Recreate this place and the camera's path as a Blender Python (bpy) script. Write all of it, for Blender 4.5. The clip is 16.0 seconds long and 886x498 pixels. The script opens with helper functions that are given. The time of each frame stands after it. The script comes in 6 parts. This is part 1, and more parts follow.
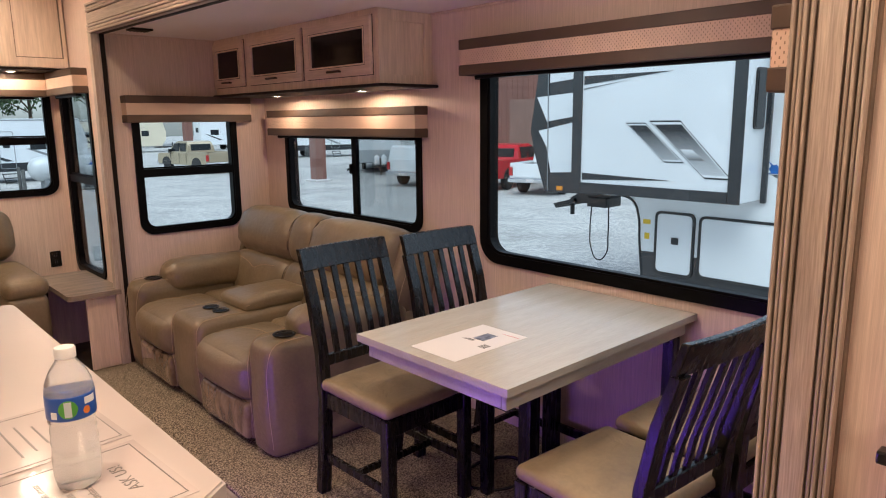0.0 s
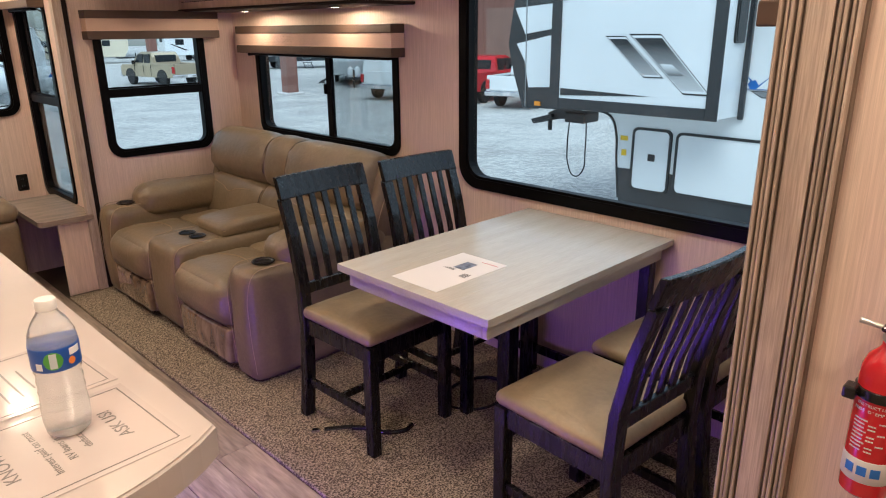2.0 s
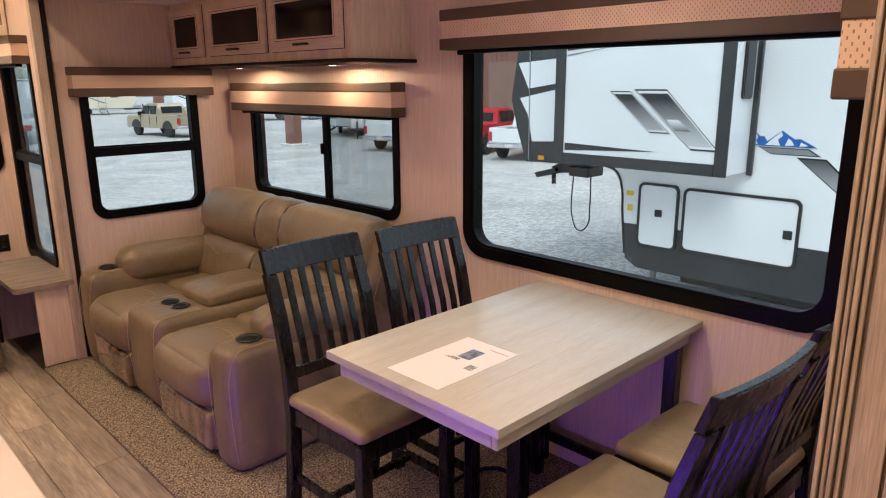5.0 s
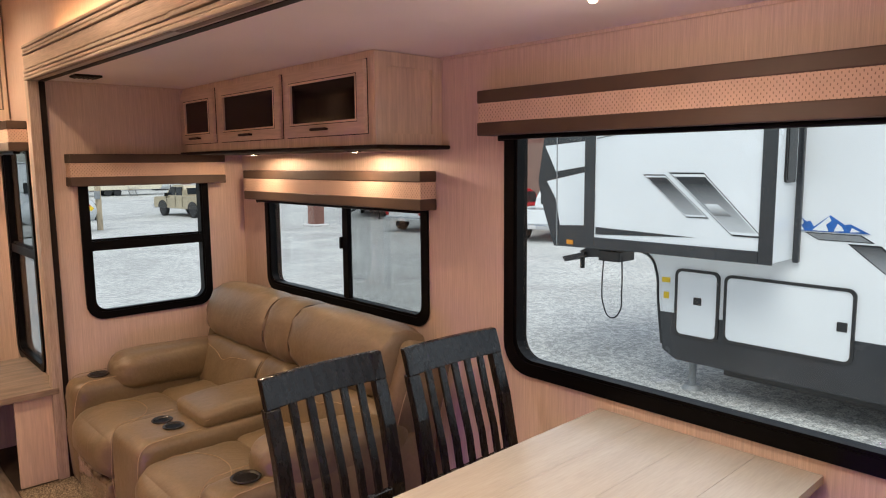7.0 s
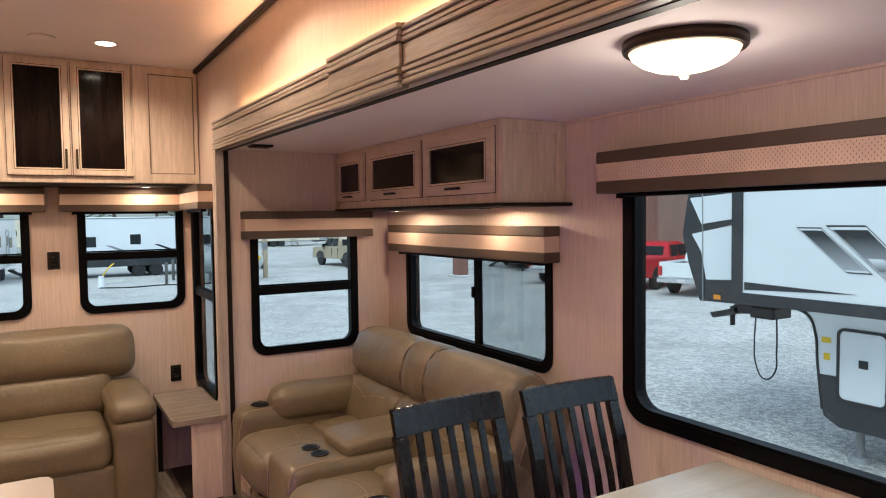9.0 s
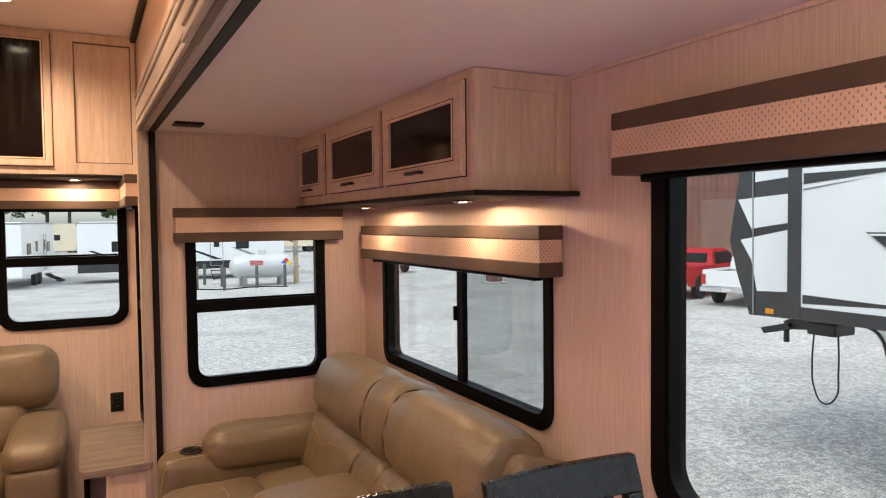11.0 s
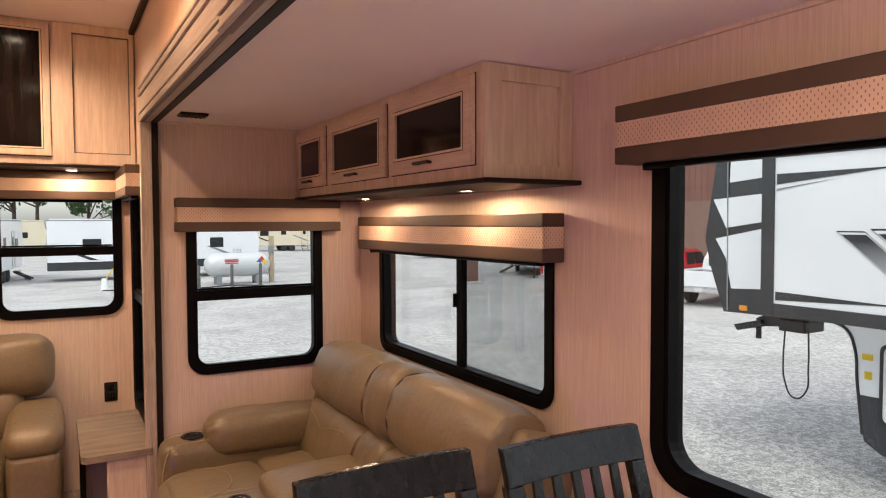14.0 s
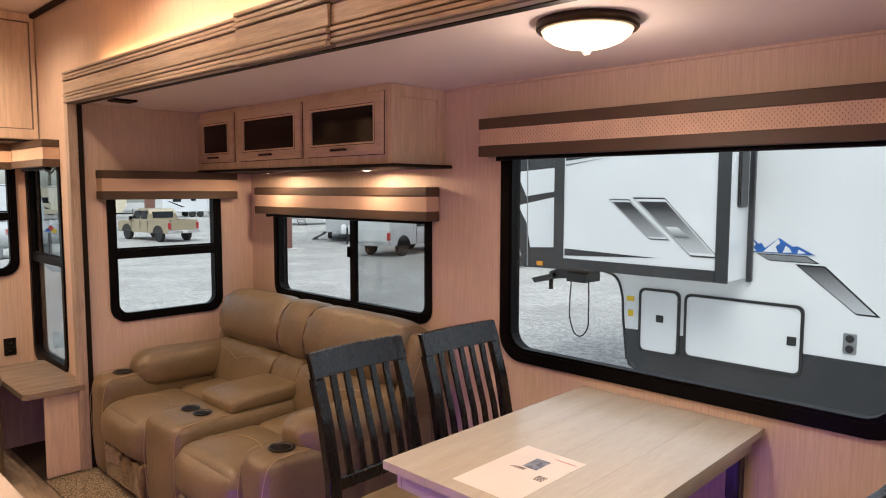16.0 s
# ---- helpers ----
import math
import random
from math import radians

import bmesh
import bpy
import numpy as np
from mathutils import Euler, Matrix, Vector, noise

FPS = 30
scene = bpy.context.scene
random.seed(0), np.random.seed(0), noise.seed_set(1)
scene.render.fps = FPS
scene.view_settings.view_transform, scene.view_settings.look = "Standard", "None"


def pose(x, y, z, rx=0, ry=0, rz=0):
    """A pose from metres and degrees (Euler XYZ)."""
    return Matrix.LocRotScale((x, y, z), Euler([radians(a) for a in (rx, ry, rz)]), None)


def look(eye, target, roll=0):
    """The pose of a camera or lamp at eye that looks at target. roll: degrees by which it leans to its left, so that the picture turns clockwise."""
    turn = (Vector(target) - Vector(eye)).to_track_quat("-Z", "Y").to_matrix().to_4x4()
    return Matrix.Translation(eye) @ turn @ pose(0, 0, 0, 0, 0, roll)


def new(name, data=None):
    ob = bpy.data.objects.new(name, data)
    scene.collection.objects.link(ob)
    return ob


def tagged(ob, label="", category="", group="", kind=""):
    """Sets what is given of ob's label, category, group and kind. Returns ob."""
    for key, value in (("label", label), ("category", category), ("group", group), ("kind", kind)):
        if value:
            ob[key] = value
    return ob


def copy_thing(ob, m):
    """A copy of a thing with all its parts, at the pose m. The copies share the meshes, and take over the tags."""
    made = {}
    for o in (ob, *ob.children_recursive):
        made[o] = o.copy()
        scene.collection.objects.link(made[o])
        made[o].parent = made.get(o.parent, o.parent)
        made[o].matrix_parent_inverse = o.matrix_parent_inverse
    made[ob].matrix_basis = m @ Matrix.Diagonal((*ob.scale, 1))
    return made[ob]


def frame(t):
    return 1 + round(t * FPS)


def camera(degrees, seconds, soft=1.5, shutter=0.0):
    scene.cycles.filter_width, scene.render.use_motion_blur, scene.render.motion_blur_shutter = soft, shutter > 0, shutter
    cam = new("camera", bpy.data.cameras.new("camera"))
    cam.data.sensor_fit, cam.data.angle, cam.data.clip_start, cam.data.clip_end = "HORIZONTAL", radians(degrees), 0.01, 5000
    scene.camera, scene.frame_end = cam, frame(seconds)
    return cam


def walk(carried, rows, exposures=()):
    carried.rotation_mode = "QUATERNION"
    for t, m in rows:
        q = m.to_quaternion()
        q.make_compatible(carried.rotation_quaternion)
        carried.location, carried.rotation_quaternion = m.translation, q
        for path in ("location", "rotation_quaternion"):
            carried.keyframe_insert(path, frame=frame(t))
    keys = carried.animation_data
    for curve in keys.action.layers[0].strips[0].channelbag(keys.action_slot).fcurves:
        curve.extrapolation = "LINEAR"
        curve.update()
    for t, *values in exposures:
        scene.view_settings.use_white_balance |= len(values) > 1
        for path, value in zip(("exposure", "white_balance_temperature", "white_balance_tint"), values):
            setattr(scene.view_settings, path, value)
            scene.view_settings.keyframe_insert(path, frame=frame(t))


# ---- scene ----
cam = camera(65.9, 16.0, soft=1.1)
PATH = [
    (0, (0.161, 0.101, 1.507), (1.492, 1.547, 1.137), -0.6),
    (0.5, (0.154, 0.089, 1.447), (1.498, 1.49, 0.964), -0.5),
    (1, (0.147, 0.087, 1.493), (1.485, 1.444, 0.884), -0.5),
    (1.5, (0.152, 0.1, 1.542), (1.484, 1.458, 0.924), -0.5),
    (2, (0.166, 0.126, 1.556), (1.503, 1.481, 0.943), -0.5),
    (2.5, (0.235, 0.134, 1.556), (1.58, 1.494, 0.972), -0.6),
    (3, (0.286, 0.132, 1.561), (1.64, 1.495, 1.005), -0.6),
    (3.5, (0.316, 0.144, 1.553), (1.672, 1.518, 1.031), -0.5),
    (4, (0.339, 0.168, 1.557), (1.692, 1.553, 1.057), -0.6),
    (6.5, (0.551, 0.665, 1.625), (1.922, 2.075, 1.263), -0.3),
    (7, (0.652, 0.717, 1.619), (2.0, 2.173, 1.368), -0.5),
    (7.5, (0.657, 0.692, 1.627), (1.911, 2.242, 1.464), -0.5),
    (8, (0.599, 0.594, 1.629), (1.755, 2.222, 1.51), -0.6),
    (8.5, (0.534, 0.455, 1.64), (1.614, 2.135, 1.536), -0.7),
    (11, (1.271, 1.119, 1.597), (2.194, 2.891, 1.519), -0.6),
    (11.5, (1.468, 1.324, 1.611), (2.416, 3.083, 1.528), -0.6),
    (12, (1.661, 1.373, 1.62), (2.622, 3.125, 1.543), -0.5),
    (12.5, (1.706, 1.384, 1.608), (2.664, 3.139, 1.544), -0.5),
    (13, (1.646, 1.356, 1.589), (2.595, 3.115, 1.53), -0.5),
    (13.5, (1.375, 1.252, 1.558), (2.312, 3.018, 1.505), -0.4),
    (14, (1.125, 1.081, 1.553), (2.114, 2.818, 1.476), -0.2),
    (14.5, (0.907, 0.864, 1.559), (2.006, 2.53, 1.442), -0.1),
    (15, (0.613, 0.756, 1.552), (1.856, 2.317, 1.415), -0.0),
    (15.5, (0.373, 0.667, 1.58), (1.736, 2.122, 1.425), 0.1),
    (16, (0.215, 0.519, 1.572), (1.644, 1.908, 1.399), 0.1),
]
walk(cam, [(t, look(eye, target, roll)) for t, eye, target, roll in PATH], [(0.0, 0.98, 5850, 9), (1.5, 1.03, 5600, 4), (4.0, 1.07, 5900, 7), (6.5, 1.11, 6600, 13), (7.5, 1.08, 6600, 13), (8.1, 1.01, 5950, 6), (8.6, 0.98, 5650, 3), (9.4, 1.02, 5950, 8), (11.0, 1.20, 6750, 15), (12.5, 1.28, 7150, 18), (13.5, 1.2, 7050, 18), (14.5, 1.15, 6950, 17), (16.0, 1.04, 6700, 14)])

# ---- light ----
SUN_EL, SUN_ROT = 55.0, 121.0
world = bpy.data.worlds.new("sky")
scene.world = world
world.use_nodes = True
wn = world.node_tree.nodes
sky = wn.new("ShaderNodeTexSky")
sky.sky_type, sky.sun_disc = "NISHITA", False
sky.sun_elevation, sky.sun_rotation = radians(SUN_EL), radians(SUN_ROT)
sky.air_density, sky.dust_density, sky.ozone_density = 1.0, 1.5, 1.0
wn["Background"].inputs["Strength"].default_value = 0.112
soft_sky = wn.new("ShaderNodeHueSaturation")
soft_sky.inputs["Saturation"].default_value = 0.45
world.node_tree.links.new(sky.outputs[0], soft_sky.inputs["Color"])
world.node_tree.links.new(soft_sky.outputs[0], wn["Background"].inputs["Color"])


def lamp(name, kind, m, energy, colour, **more):
    data = bpy.data.lights.new(name, kind)
    data.energy, data.color = energy, colour
    if kind == "AREA":
        data.shape = more.get("shape", "RECTANGLE")
        data.size, data.size_y = more.get("size", 0.2), more.get("size_y", 0.2)
    elif kind == "SPOT":
        data.spot_size, data.spot_blend, data.shadow_soft_size = radians(more.get("spot", 110)), more.get("blend", 0.8), more.get("size", 0.03)
    elif kind == "SUN":
        data.angle = radians(more.get("angle", 12))
    else:
        data.shadow_soft_size = more.get("size", 0.05)
    ob = new(name, data)
    ob.matrix_world = m
    return ob


lamp("sun", "SUN", look((0, 0, 0), (0.50, 0.30, -0.83)), 1.4, (1.0, 0.95, 0.87), angle=45)
WARM = (1.0, 0.73, 0.48)
SOFT = (1.0, 0.80, 0.62)
lamp("dome_bulb", "SPOT", pose(1.93, 1.615, 1.925), 13.2, SOFT, spot=170, size=0.10)
lamp("dome_glow", "POINT", pose(1.93, 1.615, 1.90), 1.8, SOFT, size=0.06)
for lx, ly in ((0.95, 4.78), (0.05, 4.78), (1.0, 3.2), (0.1, 3.2), (1.0, 0.6), (0.1, 1.2), (0.95, -0.35), (-0.6, 0.4)):
    lamp("downlight_bulb", "SPOT", pose(lx, ly, 2.61), 22.0 if (lx, ly) in ((0.1, 1.2), (1.0, 3.2)) else 31.0 if ly > 4 else 36.0, WARM, spot=155, size=0.05, blend=0.3 if (lx, ly) == (1.0, 3.2) else 0.8)
for lx, ly in ((2.445, 3.225), (2.43, 4.13)):
    lamp("puck_bulb", "SPOT", pose(lx, ly, 1.661), 3.4, (1.0, 0.70, 0.44), spot=179, size=0.02, blend=0.12)
for lx in (0.3, 1.22):
    lamp("puck_bulb", "SPOT", pose(lx, 5.44, 1.837), 2.6, (1.0, 0.70, 0.44), spot=179, size=0.02, blend=0.12)
lamp("cove_strip_bulb", "AREA", pose(1.525, 2.4, 2.165, 180, 0, 0), 8.5, (1.0, 0.52, 0.22), size=0.014, size_y=3.6)
lamp("accent_strip_bulb", "AREA", look((0.528, 1.9, 0.095), (1.1, 1.9, -0.25)), 5.6, (0.25, 0.08, 1.0), size=1.3, size_y=0.02)

# ---- materials ----


def material(name, base, rough=0.5, metal=0.0, vary=0.08, scale=6.0, fine=0.0, fscale=120.0, bump=0.0, bscale=90.0, stretch=(1, 1, 1), other=None, emit=0.0, coat=0.0, rand=0.0, spec=0.5, sharp=0.15, crease=0.0, cscale=9.0):
    """A painted, woven or grained surface: two noises for colour, one for relief."""
    m = bpy.data.materials.new(name)
    m.use_nodes = True
    n, l = m.node_tree.nodes, m.node_tree.links
    p = n["Principled BSDF"]
    p.inputs["Roughness"].default_value, p.inputs["Metallic"].default_value = rough, metal
    p.inputs["Coat Weight"].default_value = coat
    p.inputs["Specular IOR Level"].default_value = spec
    tc, mp = n.new("ShaderNodeTexCoord"), n.new("ShaderNodeMapping")
    mp.inputs["Scale"].default_value = stretch
    l.new(tc.outputs["Object"], mp.inputs["Vector"])
    base = tuple(base)
    dark = tuple(c * (1 - vary) for c in base) if other is None else tuple(other)
    lite = tuple(min(1, c * (1 + vary)) for c in base) if other is None else base
    n1 = n.new("ShaderNodeTexNoise")
    n1.inputs["Scale"].default_value, n1.inputs["Detail"].default_value = scale, 5
    l.new(mp.outputs[0], n1.inputs["Vector"])
    ramp = n.new("ShaderNodeValToRGB")
    ramp.color_ramp.elements[0].position, ramp.color_ramp.elements[1].position = 0.5 - sharp, 0.5 + sharp
    ramp.color_ramp.elements[0].color, ramp.color_ramp.elements[1].color = (*dark, 1), (*lite, 1)
    l.new(n1.outputs["Fac"], ramp.inputs["Fac"])
    out = ramp.outputs["Color"]
    if fine:
        n2 = n.new("ShaderNodeTexNoise")
        n2.inputs["Scale"].default_value, n2.inputs["Detail"].default_value = fscale, 3
        l.new(mp.outputs[0], n2.inputs["Vector"])
        r2 = n.new("ShaderNodeMapRange")
        r2.inputs["From Min"].default_value, r2.inputs["From Max"].default_value = 0.3, 0.7
        r2.inputs["To Min"].default_value, r2.inputs["To Max"].default_value = 1 - fine, 1 + fine
        l.new(n2.outputs["Fac"], r2.inputs["Value"])
        mx = n.new("ShaderNodeVectorMath")
        mx.operation = "SCALE"
        l.new(out, mx.inputs[0])
        l.new(r2.outputs[0], mx.inputs["Scale"])
        out = mx.outputs[0]
    if rand:
        oi, r3 = n.new("ShaderNodeObjectInfo"), n.new("ShaderNodeMapRange")
        r3.inputs["To Min"].default_value, r3.inputs["To Max"].default_value = 1 - rand, 1 + rand
        l.new(oi.outputs["Random"], r3.inputs["Value"])
        mx = n.new("ShaderNodeVectorMath")
        mx.operation = "SCALE"
        l.new(out, mx.inputs[0])
        l.new(r3.outputs[0], mx.inputs["Scale"])
        out = mx.outputs[0]
        ad = n.new("ShaderNodeVectorMath")
        ad.operation = "SCALE"
        ad.inputs[0].default_value = (7.0, 13.0, 5.0)
        l.new(oi.outputs["Random"], ad.inputs["Scale"])
        l.new(ad.outputs[0], mp.inputs["Location"])
    l.new(out, p.inputs["Base Color"])
    rr = n.new("ShaderNodeMapRange")
    rr.inputs["To Min"].default_value, rr.inputs["To Max"].default_value = max(0.02, rough - 0.07), min(1, rough + 0.07)
    l.new(n1.outputs["Fac"], rr.inputs["Value"])
    l.new(rr.outputs[0], p.inputs["Roughness"])
    if bump:
        nb, bp = n.new("ShaderNodeTexNoise"), n.new("ShaderNodeBump")
        nb.inputs["Scale"].default_value, nb.inputs["Detail"].default_value = bscale, 4
        bp.inputs["Strength"].default_value, bp.inputs["Distance"].default_value = bump, 0.004
        l.new(mp.outputs[0], nb.inputs["Vector"])
        l.new(nb.outputs["Fac"], bp.inputs["Height"])
        l.new(bp.outputs[0], p.inputs["Normal"])
    if crease:
        nc, bc = n.new("ShaderNodeTexNoise"), n.new("ShaderNodeBump")
        nc.inputs["Scale"].default_value, nc.inputs["Detail"].default_value, nc.inputs["Distortion"].default_value = cscale, 2.5, 1.6
        bc.inputs["Strength"].default_value, bc.inputs["Distance"].default_value = crease, 0.02
        l.new(mp.outputs[0], nc.inputs["Vector"])
        l.new(nc.outputs["Fac"], bc.inputs["Height"])
        if p.inputs["Normal"].links:
            l.new(p.inputs["Normal"].links[0].from_socket, bc.inputs["Normal"])
        l.new(bc.outputs[0], p.inputs["Normal"])
    if emit:
        p.inputs["Emission Color"].default_value = (*base, 1)
        p.inputs["Emission Strength"].default_value = emit
    return m


def glass(name, tint=(1, 1, 1), rough=0.0):
    """A thin pane: it lets light through and mirrors a little."""
    m = bpy.data.materials.new(name)
    m.use_nodes = True
    n, l = m.node_tree.nodes, m.node_tree.links
    tr, gl, mx, fr = (n.new("ShaderNode" + k) for k in ("BsdfTransparent", "BsdfGlossy", "MixShader", "LayerWeight"))
    tr.inputs["Color"].default_value = (*tint, 1)
    gl.inputs["Roughness"].default_value = rough
    fr.inputs["Blend"].default_value = 0.08
    pw = n.new("ShaderNodeMath")
    pw.operation, pw.inputs[1].default_value = "MULTIPLY", 0.55
    l.new(fr.outputs["Facing"], pw.inputs[0])
    l.new(pw.outputs[0], mx.inputs[0])
    l.new(tr.outputs[0], mx.inputs[1])
    l.new(gl.outputs[0], mx.inputs[2])
    l.new(mx.outputs[0], n["Material Output"].inputs["Surface"])
    return m


WALL = material("linen_wall_panel", (0.70, 0.55, 0.47), 0.6, vary=0.0, other=(0.62, 0.475, 0.40), scale=7.0, fine=0.10, fscale=26.0, stretch=(22, 22, 0.45), bump=0.12, bscale=14)
CEIL = material("ceiling_vinyl", (0.84, 0.755, 0.745), 0.7, vary=0.03, scale=1.5, bump=0.04, bscale=200)
OAK = material("whitewashed_oak", (0.69, 0.55, 0.445), 0.5, vary=0, other=(0.60, 0.465, 0.37), scale=3.0, fine=0.10, fscale=14, stretch=(8, 8, 0.6), bump=0.08, bscale=30)
OAKH = material("whitewashed_oak_across", (0.69, 0.55, 0.445), 0.5, vary=0, other=(0.60, 0.465, 0.37), scale=3.0, fine=0.10, fscale=14, stretch=(8, 0.6, 8), bump=0.08, bscale=30)
TRIM = material("brushed_oak_trim", (0.48, 0.39, 0.325), 0.42, vary=0, other=(0.35, 0.275, 0.225), scale=5.0, fine=0.22, fscale=34, stretch=(10, 10, 0.4), bump=0.08, bscale=30)
TRIMH = material("brushed_oak_trim_across", (0.46, 0.38, 0.32), 0.42, vary=0, other=(0.35, 0.28, 0.23), scale=5.0, fine=0.18, fscale=30, stretch=(10, 0.4, 10), bump=0.08, bscale=30)
ESPRESSO = material("espresso_wood", (0.006, 0.005, 0.005), 0.27, vary=0.25, scale=10, stretch=(6, 6, 1), bump=0.02, bscale=60, spec=0.36)
DARKTRIM = material("dark_walnut_trim", (0.014, 0.009, 0.007), 0.5, vary=0.2, scale=10, bump=0.03, spec=0.15)
BLACK = material("black_aluminium", (0.0035, 0.003, 0.0035), 0.4, vary=0.15, scale=20, bump=0.02, bscale=200, spec=0.08)
LEATHER = material("tan_leather", (0.172, 0.127, 0.076), 0.38, vary=0.10, scale=4, fine=0.07, fscale=60, bump=0.25, bscale=120, crease=0.14, cscale=12.0)
SEATVINYL = material("olive_seat_vinyl", (0.235, 0.175, 0.105), 0.45, vary=0.18, scale=5, fine=0.06, fscale=60, bump=0.15, bscale=140, crease=0.2, cscale=9.0)
STITCH = material("leather_thread", (0.36, 0.27, 0.18), 0.7, vary=0.1, scale=40)
CUP = material("black_plastic", (0.012, 0.011, 0.011), 0.22, vary=0.1, scale=20)
CARPET = material("flecked_carpet", (0.38, 0.315, 0.235), 0.95, vary=0, other=(0.07, 0.054, 0.042), scale=150, fine=0.4, fscale=190, bump=1.0, bscale=130, spec=0.1, sharp=0.09)
PLANK = material("grey_oak_plank", (0.40, 0.33, 0.265), 0.40, vary=0, other=(0.24, 0.19, 0.15), scale=2.6, fine=0.22, fscale=10, stretch=(9, 1.0, 9), bump=0.15, bscale=24, rand=0.22)
SUBFLOOR = material("dark_floor_joint", (0.06, 0.045, 0.035), 0.7, vary=0.2)
TABLE = material("driftwood_tabletop", (0.44, 0.425, 0.39), 0.23, vary=0, other=(0.375, 0.35, 0.305), scale=1.8, fine=0.05, fscale=26, stretch=(0.7, 7, 7), bump=0.04, bscale=40, sharp=0.3)
COUNTER = material("white_solid_surface", (0.50, 0.445, 0.425), 0.30, vary=0.05, scale=2.0, spec=0.28)
ENDTOP = material("weathered_grey_oak", (0.30, 0.235, 0.185), 0.45, vary=0, other=(0.17, 0.13, 0.10), scale=3, fine=0.18, fscale=12, stretch=(0.8, 8, 8), bump=0.12, bscale=30, rand=0.12)
VALB = material("brown_faux_leather", (0.082, 0.05, 0.034), 0.55, vary=0.10, scale=9, bump=0.1, bscale=160)
PAPER = material("white_paper", (0.60, 0.575, 0.575), 0.55, vary=0.02, scale=4)
SLEEVE = material("glossy_sign_sleeve", (0.56, 0.50, 0.485), 0.14, vary=0.03, scale=5)
# Black print mixed paler, with the glare over the signs in its colour.
FAINT = material("glare_greyed_print", (0.17, 0.155, 0.15), 0.3, vary=0.1)
INK = material("black_ink", (0.02, 0.02, 0.022), 0.6, vary=0.1)
PANE = glass("window_pane", (0.90, 0.96, 0.97))
DGLASS = material("smoked_cabinet_glass", (0.013, 0.008, 0.007), 0.12, vary=0, other=(0.006, 0.004, 0.0035), scale=3, fine=0.2, fscale=20, stretch=(12, 12, 0.5), spec=0.25)
WHITE = material("white_gelcoat", (0.78, 0.80, 0.82), 0.25, vary=0.03, scale=0.8, coat=0.2)
CHARCOAL = material("charcoal_gelcoat", (0.028, 0.030, 0.034), 0.25, vary=0.15, scale=1.2, coat=0.2)
GREY = material("grey_plastic", (0.22, 0.23, 0.24), 0.5, vary=0.1, scale=5)
STEEL = material("galvanised_steel", (0.5, 0.5, 0.5), 0.4, 0.9, vary=0.1, scale=12)
CHROME = material("chrome", (0.75, 0.75, 0.76), 0.12, 1.0, vary=0.05, scale=8)
RUBBER = material("tyre_rubber", (0.02, 0.02, 0.021), 0.8, vary=0.15, scale=20, bump=0.2, bscale=60)
REDPAINT = material("red_enamel", (0.50, 0.012, 0.02), 0.25, vary=0.05, scale=6, coat=0.4)
BRONZE = material("dark_bronze", (0.05, 0.032, 0.022), 0.4, 0.6, vary=0.15, scale=12)
SCREEN = bpy.data.materials.new("insect_screen")
SCREEN.use_nodes = True
mesh_cloth = SCREEN.node_tree.nodes.new("ShaderNodeBsdfTransparent")
mesh_cloth.inputs["Color"].default_value = (0.74, 0.75, 0.75, 1)
SCREEN.node_tree.links.new(mesh_cloth.outputs[0], SCREEN.node_tree.nodes["Material Output"].inputs["Surface"])
DARKGROOVE = material("dark_groove_brown", (0.17, 0.125, 0.095), 0.55, vary=0.2, scale=8)
GRAVEL = material("pale_gravel", (0.52, 0.51, 0.49), 0.9, vary=0, other=(0.31, 0.308, 0.30), scale=13, fine=0.55, fscale=38, bump=1.0, bscale=30, sharp=0.10)
gn, gl = GRAVEL.node_tree.nodes, GRAVEL.node_tree.links
gpatch, gmap, gscale = gn.new("ShaderNodeTexNoise"), gn.new("ShaderNodeMapRange"), gn.new("ShaderNodeVectorMath")
gpatch.inputs["Scale"].default_value, gpatch.inputs["Detail"].default_value, gpatch.inputs["Distortion"].default_value = 0.45, 6, 0.8
gmap.inputs["From Min"].default_value, gmap.inputs["From Max"].default_value = 0.35, 0.65
gmap.inputs["To Min"].default_value, gmap.inputs["To Max"].default_value = 0.86, 1.12
gscale.operation = "SCALE"
gbase = gn["Principled BSDF"].inputs["Base Color"]
gl.new(gn.new("ShaderNodeTexCoord").outputs["Object"], gpatch.inputs["Vector"])
gl.new(gpatch.outputs["Fac"], gmap.inputs["Value"])
gl.new(gbase.links[0].from_socket, gscale.inputs[0])
gl.new(gmap.outputs[0], gscale.inputs["Scale"])
gl.new(gscale.outputs[0], gbase)


# ---- building blocks ----


def join_box(bm, lo, hi, bevel=0.0, seg=1, m=None):
    """Adds a box between two corners, with bevelled edges."""
    got = bmesh.ops.create_cube(bm, size=1.0)["verts"]
    lo, hi = Vector(lo), Vector(hi)
    for v in got:
        v.co = Vector((lo[i] + (v.co[i] + 0.5) * (hi[i] - lo[i]) for i in range(3)))
    faces = {f for v in got for f in v.link_faces}
    if bevel:
        edges = list({e for v in got for e in v.link_edges})
        r = bmesh.ops.bevel(bm, geom=edges, offset=bevel, segments=seg, affect="EDGES", profile=0.5)
        got = list({v for f in r["faces"] for v in f.verts} | {v for v in got if v.is_valid})
    if m is not None:
        bmesh.ops.transform(bm, matrix=m, verts=got)
    return got


def box(lo, hi, bevel=0.0, seg=1, m=None):
    bm = bmesh.new()
    join_box(bm, lo, hi, bevel, seg, m)
    return bm


def boxes(*list_of):
    bm = bmesh.new()
    for lo, hi, *rest in list_of:
        join_box(bm, lo, hi, *rest)
    return bm


